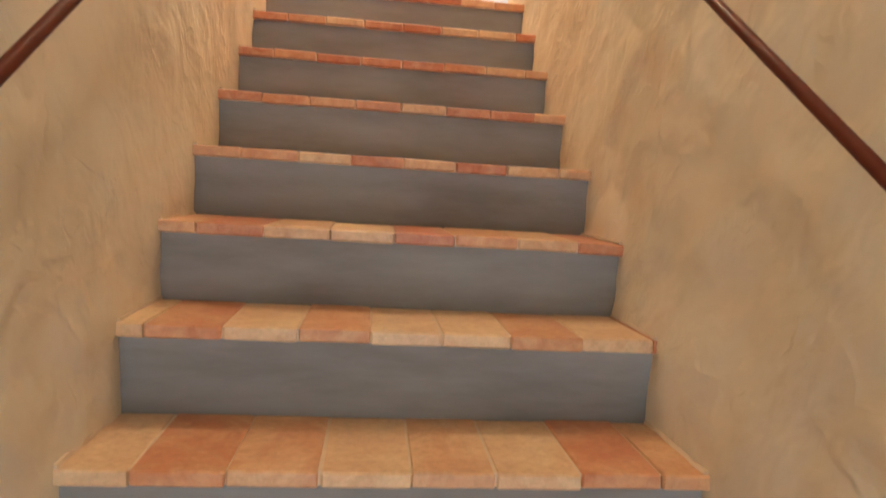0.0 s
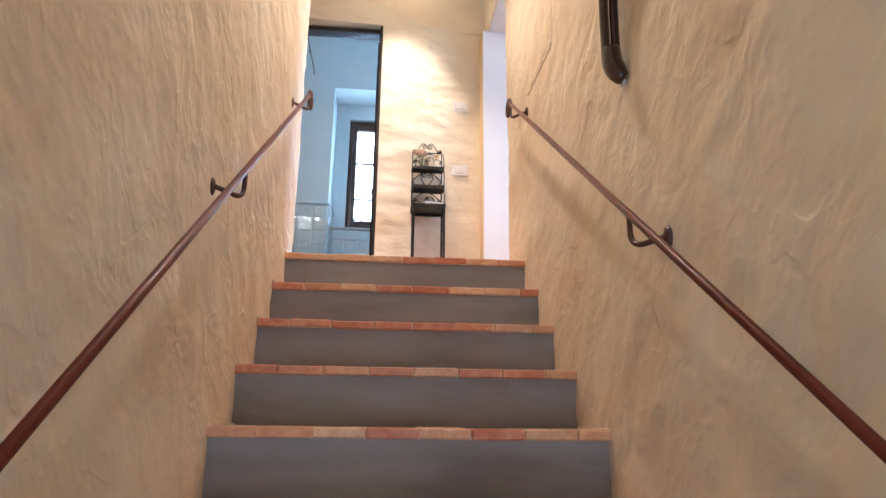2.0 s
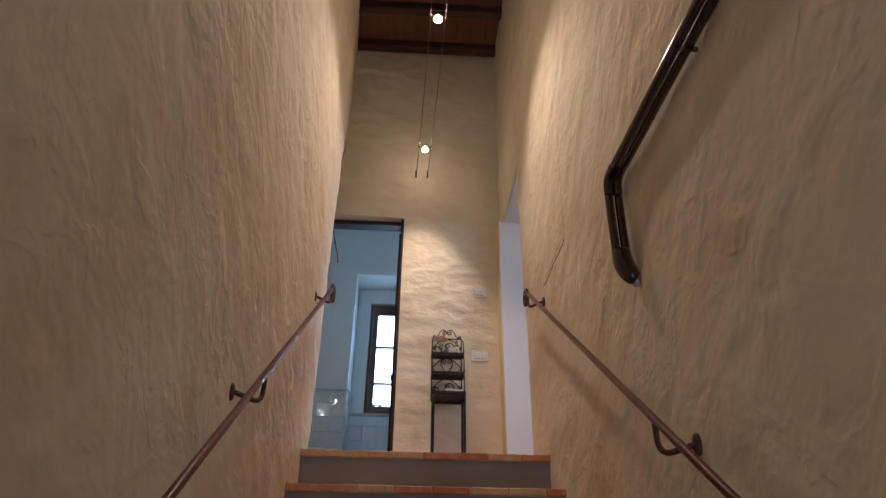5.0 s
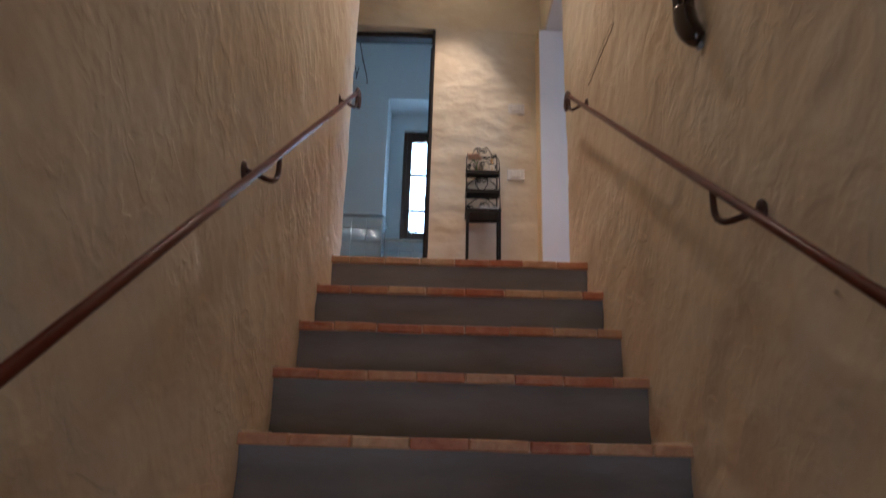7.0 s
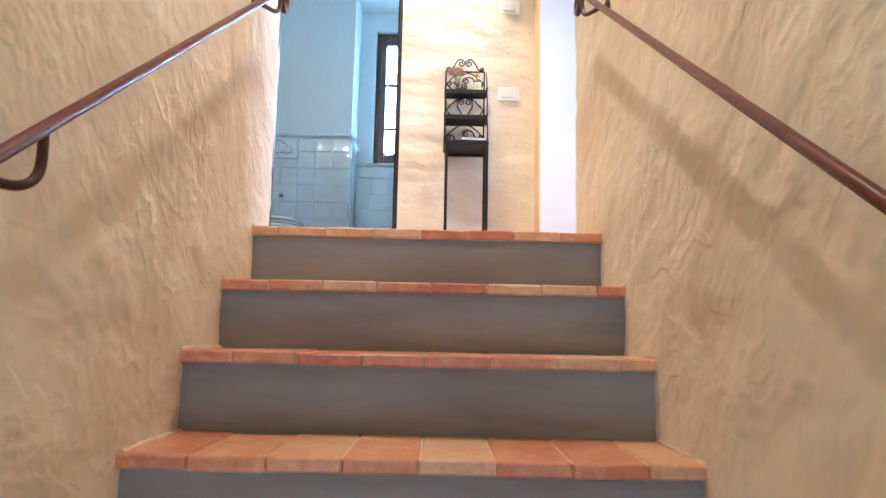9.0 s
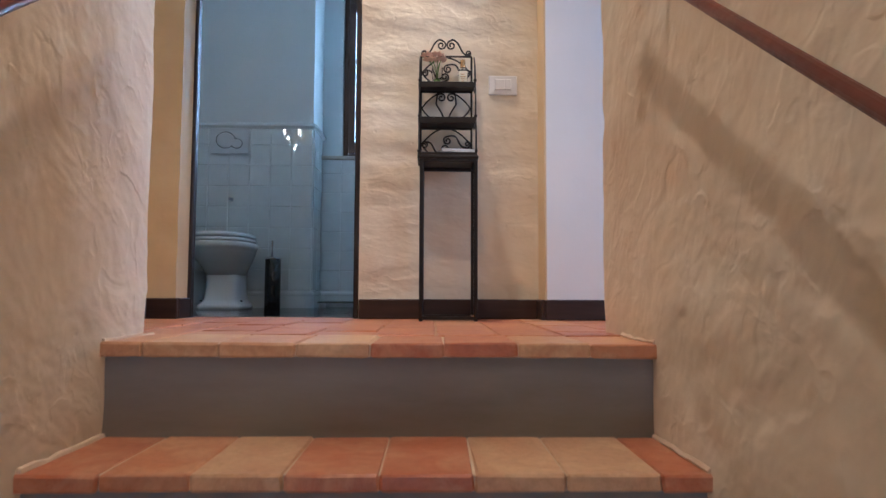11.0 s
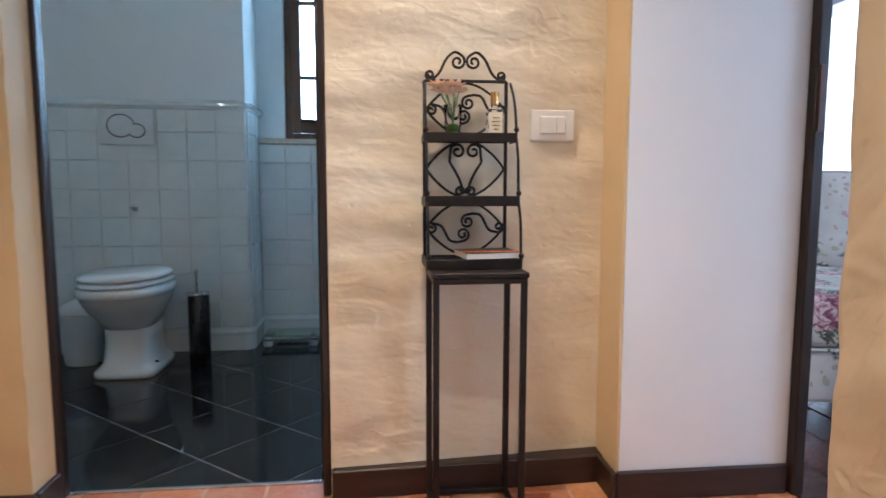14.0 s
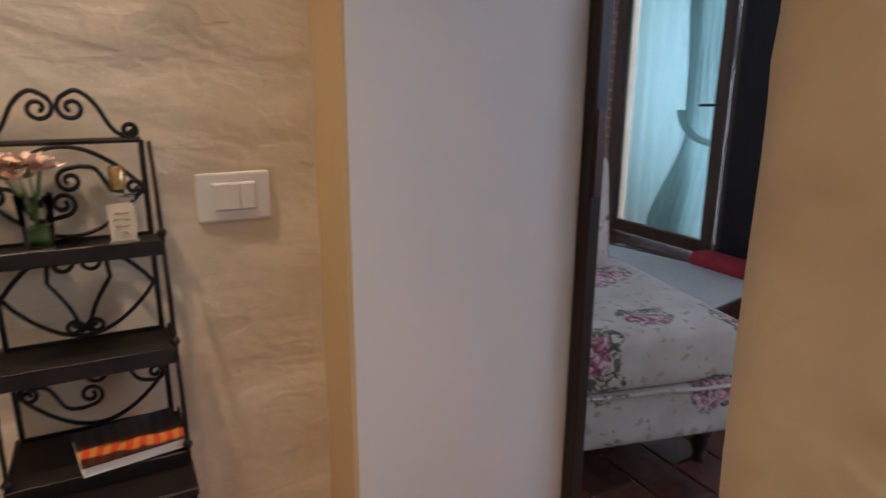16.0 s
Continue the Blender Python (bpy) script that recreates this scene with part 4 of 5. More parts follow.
# skirting and dado mouldings follow the wall, the corner and the niche
def moulding(name, profile, line, mat, label):
    """Sweep a (out, up) profile along a plan line; out is to the right of the way it runs."""
    bm = bmesh.new()
    rows = []
    pts = [Vector((*p, 0)) for p in line]
    for i, p in enumerate(pts):
        n = Vector((0, 0, 0))
        for a, b in ((i - 1, i), (i, i + 1)):
            if a >= 0 and b < len(pts):
                d = (pts[b] - pts[a]).normalized()
                n += Vector((d.y, -d.x, 0))
        n = n.normalized() / max(0.5, (n.length / 2 if 0 < i < len(pts) - 1 else 1))
        rows.append([bm.verts.new(p + n * o + Vector((0, 0, u))) for o, u in profile])
    for a, b in zip(rows, rows[1:]):
        for k in range(len(profile) - 1):
            bm.faces.new((a[k], b[k], b[k + 1], a[k + 1]))
    bm.faces.new(rows[0])
    bm.faces.new(rows[-1][::-1])
    bmesh.ops.recalc_face_normals(bm, faces=bm.faces)
    return plain(name, bm, mat, label, "trim")


LINE = [(BXL + 0.001, BW - 0.001), (NX - 0.03, BW - 0.001), (NX - 0.008, BW + 0.006), (NX + 0.001, BW + 0.03), (NX + 0.001, NW - 0.001), (BXR - 0.001, NW - 0.001)]
moulding("skirting", [(0, 0.0), (0.016, 0.0), (0.016, 0.075), (0.020, 0.080), (0.020, 0.092), (0.012, 0.100), (0.008, 0.108), (0, 0.110)], LINE, BATH_TILE, "glazed white moulded tile skirting")
LINE2 = [p for p in LINE[:4]] + [(NX + 0.001, 3.055)]
moulding("dado_rail", [(0, 1.142), (0.010, 1.142), (0.014, 1.150), (0.026, 1.158), (0.026, 1.168), (0.014, 1.176), (0.010, 1.184), (0, 1.186)], LINE2, BATH_TILE, "glazed white moulded dado rail")
# window board and window
plain("window_sill", abox(NX + 0.002, BXR - 0.002, NW - 0.018, 3.09, SILL - 0.029, SILL, bevel=0.005), MARBLE, "beige marble window sill", "window sill")
window = thing("window_1", (-0.13, 3.12, SILL), "dark brown wooden casement window with bright daylight behind", "window", kind="structure")
WX0, WX1, WZ0, WZ1 = -0.518, 0.258, SILL + 0.001, 2.198
frame_bm = lambda *a: abox(*a, bevel=0.004)
part("frame", frame_bm(WX0, WX0 + 0.034, 3.10, 3.16, WZ0, WZ1), BROWN_WOOD, window)
part("frame", frame_bm(WX1 - 0.045, WX1, 3.10, 3.16, WZ0, WZ1), BROWN_WOOD, window)
part("frame", frame_bm(WX0 + 0.0345, WX1 - 0.0455, 3.10, 3.16, WZ1 - 0.045, WZ1), BROWN_WOOD, window)
part("frame", frame_bm(WX0 + 0.0345, WX1 - 0.0455, 3.10, 3.16, WZ0, WZ0 + 0.035), BROWN_WOOD, window)
wm = (WX0 + WX1) / 2
for a, b in ((WX0 + 0.036, wm - 0.001), (wm + 0.001, WX1 - 0.047)):
    sash = part("sash", frame_bm(a, a + 0.046, 3.085, 3.135, WZ0 + 0.037, WZ1 - 0.047), BROWN_WOOD, window)
    part("stile", frame_bm(b - 0.058, b, 3.085, 3.135, WZ0 + 0.037, WZ1 - 0.047), BROWN_WOOD, sash)
    for z0, z1 in ((WZ0 + 0.037, WZ0 + 0.10), (1.345, 1.365), (1.725, 1.745), (WZ1 - 0.11, WZ1 - 0.047)):
        part("glazing_bar", frame_bm(a + 0.0465, b - 0.0585, 3.088, 3.132, z0, z1), BROWN_WOOD, sash)
    p = part("pane", abox(a + 0.043, b - 0.055, 3.108, 3.112, WZ0 + 0.05, WZ1 - 0.06), GLASS, sash)
    p.visible_shadow = False
part("window_handle", tube(smooth_line([(-0.425, 3.085, 1.13), (-0.425, 3.055, 1.13), (-0.42, 3.048, 1.13), (-0.345, 3.046, 1.125)], 4), 0.008, 8), IRON, window, "dark iron window handle", True)
tagged(part("backdrop_bath", abox(-1.4, 1.2, 3.60, 3.62, 0.3, 3.2), SKY_GLOW), "bright hazy sky outside the window", "sky", kind="structure")

# toilet
toilet = thing("toilet", (-1.10, 2.40, 0), "white porcelain pedestal toilet with closed lid", "toilet")


def ellipse_loft(rows, sides=28):
    """Stack rounded outlines: (z, centre y, half width, half length front, half length back, squareness)."""
    bm = bmesh.new()
    rings = []
    for z, cy, hw, hf, hb, sq in rows:
        ring = []
        for k in range(sides):
            a = 2 * math.pi * k / sides
            c, s = math.cos(a), math.sin(a)
            e = 2.0 / sq
            xx = hw * math.copysign(abs(c) ** e, c)
            yy = (hb if s > 0 else hf) * math.copysign(abs(s) ** e, s)
            ring.append(bm.verts.new((-1.10 + xx * 0.96, cy + yy, z * 0.955)))
        rings.append(ring)
    for a, b in zip(rings, rings[1:]):
        for k in range(sides):
            bm.faces.new((a[k], a[(k + 1) % sides], b[(k + 1) % sides], b[k]))
    bm.faces.new(rings[0][::-1])
    bm.faces.new(rings[-1])
    return bm


part("pedestal", ellipse_loft([(0.0, 2.44, 0.132, 0.165, 0.2, 5), (0.022, 2.44, 0.132, 0.165, 0.2, 5), (0.030, 2.44, 0.124, 0.155, 0.2, 5), (0.045, 2.44, 0.108, 0.138, 0.2, 5), (0.06, 2.44, 0.100, 0.130, 0.2, 4.5), (0.15, 2.44, 0.092, 0.118, 0.2, 4), (0.21, 2.44, 0.098, 0.125, 0.2, 3.5)]), PORCELAIN, toilet, smooth=True)
part("bowl", ellipse_loft([(0.205, 2.44, 0.098, 0.126, 0.2, 3.2), (0.25, 2.43, 0.120, 0.165, 0.2, 2.8), (0.30, 2.42, 0.155, 0.215, 0.21, 2.5), (0.345, 2.41, 0.176, 0.240, 0.22, 2.3), (0.360, 2.41, 0.180, 0.246, 0.22, 2.3), (0.368, 2.41, 0.190, 0.258, 0.22, 2.3), (0.392, 2.41, 0.192, 0.260, 0.22, 2.3), (0.400, 2.41, 0.186, 0.254, 0.22, 2.3)]), PORCELAIN, toilet, smooth=True)
part("seat", ellipse_loft([(0.405, 2.41, 0.176, 0.240, 0.21, 2.3), (0.410, 2.41, 0.182, 0.247, 0.21, 2.3), (0.420, 2.41, 0.182, 0.247, 0.21, 2.3), (0.425, 2.41, 0.176, 0.240, 0.21, 2.3)]), PORCELAIN, toilet, smooth=True)
part("lid", ellipse_loft([(0.431, 2.41, 0.172, 0.236, 0.2, 2.3), (0.436, 2.41, 0.178, 0.243, 0.2, 2.3), (0.446, 2.41, 0.176, 0.241, 0.2, 2.3), (0.458, 2.41, 0.155, 0.215, 0.18, 2.3), (0.462, 2.41, 0.11, 0.16, 0.14, 2.2)]), PORCELAIN, toilet, smooth=True)
for dx in (-0.128, 0.128):
    part("bolt_cap", moved(lathe([(0.008, 0.0), (0.007, 0.006), (0.0, 0.008)], 10), Matrix.Translation((-1.10 + dx * 0.9, 2.37, 0.0445))), BLACK_METAL, toilet)

plate = thing("flush_plate", (-1.18, BW, 0.97), "white plastic dual flush plate with two round buttons", "flush plate")
part("plate", abox(-1.302, -1.058, BW - 0.030, BW - 0.0125, 0.975, 1.139, bevel=0.006, segs=2), GREY_PLASTIC, plate)
for bx, bz, r in ((-1.205, 1.062, 0.060), (-1.135, 1.040, 0.036)):
    ring = [(bx + r * math.cos(2 * math.pi * k / 32), BW - 0.0305, bz + r * 0.86 * math.sin(2 * math.pi * k / 32)) for k in range(33)]
    part("button_ring", tube(ring, 0.0022, 6), BLACK_METAL, plate)
    part("button", moved(lathe([(r * 0.93, 0.0), (r * 0.93, 0.003), (r * 0.85, 0.005), (0.0, 0.006)], 24), Matrix.Translation((bx, BW - 0.030, bz)) @ Euler((radians(90), 0, 0)).to_matrix().to_4x4() @ Matrix.Diagonal((1, 0.86, 1, 1))), GREY_PLASTIC, plate)
hook = thing("wall_hook", (-1.165, BW, 0.69), "small chrome bracket on the tiled wall", "hook")
part("bracket", abox(-1.180, -1.148, BW - 0.034, BW - 0.012, 0.685, 0.693, bevel=0.001), CHROME, hook)
part("plate", abox(-1.176, -1.152, BW - 0.016, BW - 0.012, 0.672, 0.684, bevel=0.001), CHROME, hook)

brush = thing("toilet_brush", (-0.855, 2.56, 0), "black cylindrical toilet brush holder with chrome rim and handle", "toilet brush")
part("holder", moved(lathe([(0.046, 0.0), (0.047, 0.003), (0.047, 0.296), (0.044, 0.298), (0.0, 0.298)], 28), Matrix.Translation((-0.855, 2.56, 0))), BLACK_METAL, brush, smooth=True)
part("lid", moved(lathe([(0.050, 0.298), (0.052, 0.301), (0.050, 0.309), (0.020, 0.314), (0.0, 0.315)], 28), Matrix.Translation((-0.855, 2.56, 0))), CHROME, brush, "chrome lid", True)
part("handle", moved(lathe([(0.006, 0.315), (0.006, 0.36), (0.009, 0.40), (0.009, 0.412), (0.0, 0.415)], 14), Matrix.Translation((-0.862, 2.56, 0))), CHROME, brush, "chrome handle", True)

bin_thing = thing("waste_bin", (-1.355, 2.56, 0), "small white plastic waste bin with domed lid beside the toilet", "bin")
part("body", moved(lathe([(0.080, 0.0), (0.082, 0.004), (0.098, 0.215), (0.098, 0.225), (0.0, 0.225)], 28), Matrix.Translation((-1.355, 2.56, 0))), GREY_PLASTIC, bin_thing, smooth=True)
part("lid", moved(lathe([(0.100, 0.226), (0.101, 0.235), (0.085, 0.262), (0.045, 0.280), (0.0, 0.284)], 28), Matrix.Translation((-1.355, 2.56, 0))), WHITE_PLASTIC, bin_thing, smooth=True)
part("knob", moved(lathe([(0.010, 0.284), (0.014, 0.290), (0.010, 0.300), (0.0, 0.302)], 14), Matrix.Translation((-1.355, 2.56, 0))), WHITE_PLASTIC, bin_thing, smooth=True)

scale_thing = thing("bathroom_scale", (-0.47, 2.86, 0), "glass bathroom scale on four pale feet under the window", "scale")
part("plate", abox(-0.615, -0.335, 2.735, 2.975, 0.030, 0.042, bevel=0.003), GREEN_GLASS, scale_thing, "greenish glass plate")
part("bar", abox(-0.56, -0.39, 2.83, 2.87, 0.012, 0.0295, bevel=0.003), GREY_PLASTIC, scale_thing)
for fx in (-0.585, -0.365):
    for fy in (2.765, 2.945):
        part("foot", moved(lathe([(0.018, 0.0), (0.022, 0.006), (0.022, 0.024), (0.016, 0.0295)], 16), Matrix.Translation((fx, fy, 0))), GREY_PLASTIC, scale_thing, smooth=True)

pendant = thing("pendant_light", (-1.14, 1.95, BC), "wrought iron pendant lamp with small lit bulbs", "ceiling light")
part("cord", tube(smooth_line([(-1.14, 1.95, BC), (-1.135, 1.95, 2.7), (-1.14, 1.95, 2.42)], 4), 0.004, 6), IRON, pendant)
part("loose_cable", tube(smooth_line([(-0.90, 1.98, BC), (-0.875, 1.99, 2.75), (-0.852, 2.0, 2.50), (-0.812, 2.0, 2.30), (-0.778, 2.0, 2.17), (-0.765, 2.0, 2.095), (-0.772, 2.0, 2.09)], 5), 0.004, 6), IRON, pendant)
part("cable_knot", moved(lathe([(0.0, -0.010), (0.009, -0.004), (0.009, 0.006), (0.0, 0.012)], 10), Matrix.Translation((-0.812, 2.0, 2.30))), IRON, pendant)
part("hook", tube(smooth_line([(-0.905, 2.0, 2.34), (-0.880, 2.0, 2.25), (-0.868, 2.0, 2.20), (-0.858, 2.0, 2.16), (-0.862, 2.0, 2.13), (-0.845, 2.0, 2.24)], 5), 0.0035, 6), IRON, pendant)
for k in range(4):
    a = radians(20 + 90 * k)
    c, s = math.cos(a), math.sin(a)
    arm = part("arm", tube(smooth_line([(-1.14, 1.95, 2.42), (-1.14 + 0.06 * c, 1.95 + 0.06 * s, 2.34), (-1.14 + 0.13 * c, 1.95 + 0.13 * s, 2.33), (-1.14 + 0.16 * c, 1.95 + 0.16 * s, 2.38)], 5), 0.005, 6), IRON, pendant, smooth=True)
    part("bulb", moved(lathe([(0.007, 0.0), (0.016, 0.02), (0.012, 0.042), (0.003, 0.058)], 12), Matrix.Translation((-1.14 + 0.16 * c, 1.95 + 0.16 * s, 2.38))), DIM_BULB, arm, "small lit bulb", True)

sconce = thing("wall_lamp", (-1.0, 1.302, 1.40), "wrought iron wall lamp with small lit candle bulbs", "wall lamp")
part("backplate", abox(-1.045, -0.975, 1.278, 1.288, 1.33, 1.47, bevel=0.003), IRON, sconce)
for bx, bz in ((-1.150, 1.43), (-1.027, 1.43), (-0.905, 1.43), (-1.06, 1.31)):
    arm = part("arm", tube(smooth_line([(-1.01, 1.289, 1.38), (-1.01 + (bx + 1.01) * 0.4, 1.33, bz - 0.06), (bx, 1.37, bz - 0.05), (bx, 1.38, bz - 0.018)], 5), 0.005, 6), IRON, sconce, smooth=True)
    part("bulb", moved(lathe([(0.006, -0.018), (0.014, 0.0), (0.011, 0.018), (0.003, 0.030)], 12), Matrix.Translation((bx, 1.38, bz))), BRIGHT_BULB, arm, "small lit bulb", True)

# ---- bedroom ----
RX0, RX1, RY0, RY1, RC = 1.0, 3.80, -1.8, 5.6, 2.9
plain("bed_wall_stair_far", abox(RX0, RX0 + 0.042, 1.1005, RY1, 0, RC), WHITE_WALL, "white bedroom wall", "wall")
plain("bed_wall_stair_near", abox(RX0 + 0.001, RX0 + 0.042, RY0, 0.387, 0, RC), WHITE_WALL, "white bedroom wall", "wall")
plain("bed_wall_stair_over", abox(RX0 + 0.001, RX0 + 0.042, 0.3875, 1.10, 1.995, RC), WHITE_WALL, "white bedroom wall above the door", "wall")
plain("bed_wall_end", abox(RX0, RX1 + 0.3, RY1, RY1 + 0.1, 0, RC), WHITE_WALL, "white bedroom wall", "wall")
plain("bed_wall_near", abox(RX0, RX1 + 0.3, RY0 - 0.1, RY0, 0, RC), WHITE_WALL, "white bedroom wall", "wall")
# outer wall: two added unseen windows, french door, a second opening beyond a brick pier
for nm, y0, y1, z0, z1 in (("a", RY0, -1.45, 0, RC), ("b", -1.45, 0.15, 0, 0.95), ("c", -1.45, 0.15, 2.15, RC), ("d", 0.15, 0.95, 0, RC), ("h", 0.95, 2.15, 0, 0.95), ("i", 0.95, 2.15, 2.15, RC), ("j", 2.15, 2.92, 0, RC), ("e", 2.92, 4.05, 2.3, RC), ("f", 4.28, 5.18, 2.3, RC), ("g", 5.18, RY1, 0, RC)):
    plain("bed_wall_outer", abox(RX1, RX1 + 0.3, y0, y1, z0, z1), WHITE_WALL, "white bedroom outer wall", "wall")
pier = plain("brick_pier", abox(RX1 + 0.02, RX1 + 0.3, 4.0505, 4.2795, 0, RC), GROUT, "exposed brick pier between two openings", "wall")
for r in range(40):
    part("brick", abox(RX1 - 0.002, RX1 + 0.03, 4.053 + (0.06 if r % 2 else 0.0), 4.277 - (0.0 if r % 2 else 0.05), 0.004 + r * 0.072, 0.066 + r * 0.072, bevel=0.004), BRICK, pier)
plain("bed_ceiling", abox(RX0, RX1 + 0.3, RY0, RY1, RC, RC + 0.1), WHITE_WALL, "white bedroom ceiling", "ceiling")
bed_floor = plain("floor_bedroom", abox(1.0205, RX1 + 0.3, RY0, RY1, -0.2, -0.008), FLOOR_GROUT, "mortar joints under the bedroom terracotta floor", "floor")
tagged(part("backdrop_bedroom", abox(5.2, 5.22, -4.0, 7.5, -0.5, 4.5), SKY_GLOW), "bright hazy sky outside the french door", "sky", kind="structure")

fd = thing("door_3", (3.78, 3.5, 0), "brown wooden glazed french door with a bright view behind", "french door", kind="structure")
for y0, y1, z0, z1 in ((2.925, 2.97, 0, 2.295), (4.0, 4.045, 0, 2.295), (2.9705, 3.9995, 2.25, 2.295)):
    part("frame", abox(3.74, 3.82, y0, y1, z0, z1, bevel=0.004), BROWN_WOOD, fd)
leaf = part("leaf", abox(3.715, 3.765, 2.985, 3.065, 0.012, 2.24, bevel=0.005), BROWN_WOOD, fd)
part("stile", abox(3.715, 3.765, 3.90, 3.98, 0.012, 2.24, bevel=0.005), BROWN_WOOD, leaf)
for z0, z1 in ((0.012, 0.10), (2.15, 2.24)):
    part("rail", abox(3.718, 3.762, 3.0655, 3.8995, z0, z1, bevel=0.004), BROWN_WOOD, leaf)
pane = part("pane", abox(3.738, 3.742, 3.06, 3.905, 0.095, 2.155), GLASS, leaf)
pane.visible_shadow = False
part("handle", tube(smooth_line([(3.715, 3.03, 1.0), (3.68, 3.03, 1.0), (3.672, 3.035, 1.0), (3.67, 3.14, 0.995)], 4), 0.009, 8), IRON, leaf, "dark iron lever handle", True)

curtain = thing("curtain", (3.84, 3.3, 2.2), "pale teal curtain gathered by a tieback behind the glazed door", "curtain")
bm = bmesh.new()
rows = []
for i in range(41):
    z = 2.22 - 2.185 * i / 40
    pinch = math.exp(-((z - 0.72) / 0.30) ** 2)
    low = min(1.0, max(0.0, 0.76 - z) / 0.65)
    high = min(1.0, max(0.0, z - 0.76) / 0.9)
    width = 0.33 + 0.25 * low + 0.03 * high
    centre = 3.25 + 0.13 * low + 0.02 * high
    row = []
    for j in range(61):
        u = j / 60 - 0.5
        fold = 0.030 * math.sin(u * (38 - 6 * low) + 1.4 * math.sin(z * 2.3) + 5 * u * u * high) + 0.012 * math.sin(u * 83 + 2.2 * z)
        row.append(bm.verts.new((3.86 + fold * (1 - 0.4 * pinch), centre + u * width, z)))
    rows.append(row)
for a, b in zip(rows, rows[1:]):
    for j in range(60):
        bm.faces.new((a[j], a[j + 1], b[j + 1], b[j]))
ob = part("cloth", bm, CURTAIN, curtain, smooth=True)
m = ob.modifiers.new("thickness", "SOLIDIFY")
m.thickness = 0.003
part("tieback", tube(smooth_line([(3.84, 3.44, 0.95), (3.815, 3.39, 0.87), (3.808, 3.28, 0.78), (3.812, 3.15, 0.745), (3.83, 3.08, 0.75)], 5), 0.030, 8, flat=0.25), CURTAIN, curtain, smooth=True)
# an added pale sheet stands in for hazy sky across the rest of the opening
bm = bmesh.new()
top = []
for i in range(2):
    top.append([bm.verts.new((3.93 + 0.012 * math.sin(j * 0.8), 3.34 + 0.68 * j / 40, (2.22, 0.03)[i])) for j in range(41)])
for j in range(40):
    bm.faces.new((top[0][j], top[0][j + 1], top[1][j + 1], top[1][j]))
haze = tagged(part("haze_sheet", bm, CURTAIN, smooth=True), "pale teal sheet standing in for hazy sky outside the glazed door", "curtain")
m = haze.modifiers.new("thickness", "SOLIDIFY")
m.thickness = 0.002
plain("curtain_rod", tube([(3.87, 2.93, 2.235), (3.87, 4.04, 2.235)], 0.012, 10), IRON, "dark iron curtain rod", "curtain rod")

shutter = thing("wooden_shutter", (3.70, 2.70, 0), "dark wooden panelled shutter folded against the wall", "shutter")
body = part("panel", abox(3.70, 3.74, 2.30, 2.90, 0.012, 2.25, bevel=0.004), DARK_PANEL, shutter)
for z0, z1 in ((0.12, 0.95), (1.08, 2.12)):
    part("field", abox(3.692, 3.6995, 2.40, 2.80, z0, z1, bevel=0.003), DARK_PANEL, body)
red = thing("red_cushion", (3.56, 2.78, 0), "red cloth cushion lying on the floor by the french door", "cushion")
part("pad", abox(3.46, 3.64, 2.50, 2.93, 0.0, 0.09, bevel=0.035, segs=3), RED_CLOTH, red, smooth=True)

rug = thing("rug", (2.95, 2.9, 0), "pale woven rug lying on the terracotta floor", "rug")
part("rug_mat", moved(abox(-0.42, 0.42, -0.75, 0.75, 0.002, 0.012, bevel=0.003), Matrix.Translation((3.02, 3.05, 0)) @ Euler((0, 0, radians(12))).to_matrix().to_4x4()), RUG, rug)

# upholstered slipper chair, turned a little
chair = thing("armless_chair", (1.80, 1.75, 0), "low armless chair in cream rose-patterned chintz on dark turned legs", "chair")
CH = Matrix.Translation((1.79, 1.27, 0)) @ Euler((0, 0, radians(-13))).to_matrix().to_4x4()
part("seat_base", moved(abox(-0.62, 0.0, 0.0, 0.86, 0.125, 0.295, bevel=0.022, segs=3), CH), FLORAL, chair, smooth=True)
cush = moved(abox(-0.63, 0.010, -0.012, 0.76, 0.296, 0.46, bevel=0.055, segs=4), CH)
for v in cush.verts:
    if v.co.z > 0.40:
        v.co.z += 0.018 * (1 + noise.noise(v.co * 4))
part("seat_cushion", cush, FLORAL, chair, smooth=True)
back = abox(-0.62, 0.0, 0.74, 0.87, 0.306, 0.86, bevel=0.05, segs=4)
for v in back.verts:
    v.co.y += 0.20 * max(0, v.co.z - 0.45)
part("backrest", moved(back, CH), FLORAL, chair, smooth=True)
part("piping", moved(tube(smooth_line([(-0.62, 0.0, 0.296), (-0.3, -0.014, 0.296), (0.0, 0.0, 0.296), (0.012, 0.35, 0.296), (0.002, 0.72, 0.296)], 4), 0.006, 6), CH), FLORAL, chair, smooth=True)
for lx, ly in ((-0.56, 0.06), (-0.06, 0.06), (-0.56, 0.80), (-0.06, 0.80)):
    leg = lathe([(0.016, 0.0), (0.020, 0.004), (0.015, 0.02), (0.022, 0.045), (0.030, 0.07), (0.024, 0.085), (0.034, 0.10), (0.034, 0.127)], 18)
    part("leg", moved(leg, CH @ Matrix.Translation((lx, ly, 0))), DARK_WOOD, chair, "dark turned wooden leg", True)
pillow = abox(-0.21, 0.21, -0.07, 0.07, -0.2, 0.2, bevel=0.065, segs=4)
for v in pillow.verts:
    v.co.y *= 1 - 0.6 * max(abs(v.co.x), abs(v.co.z)) / 0.21
cushion = thing("cushion", (1.7, 1.95, 0.47), "floral cushion leaning on the chair back", "cushion")
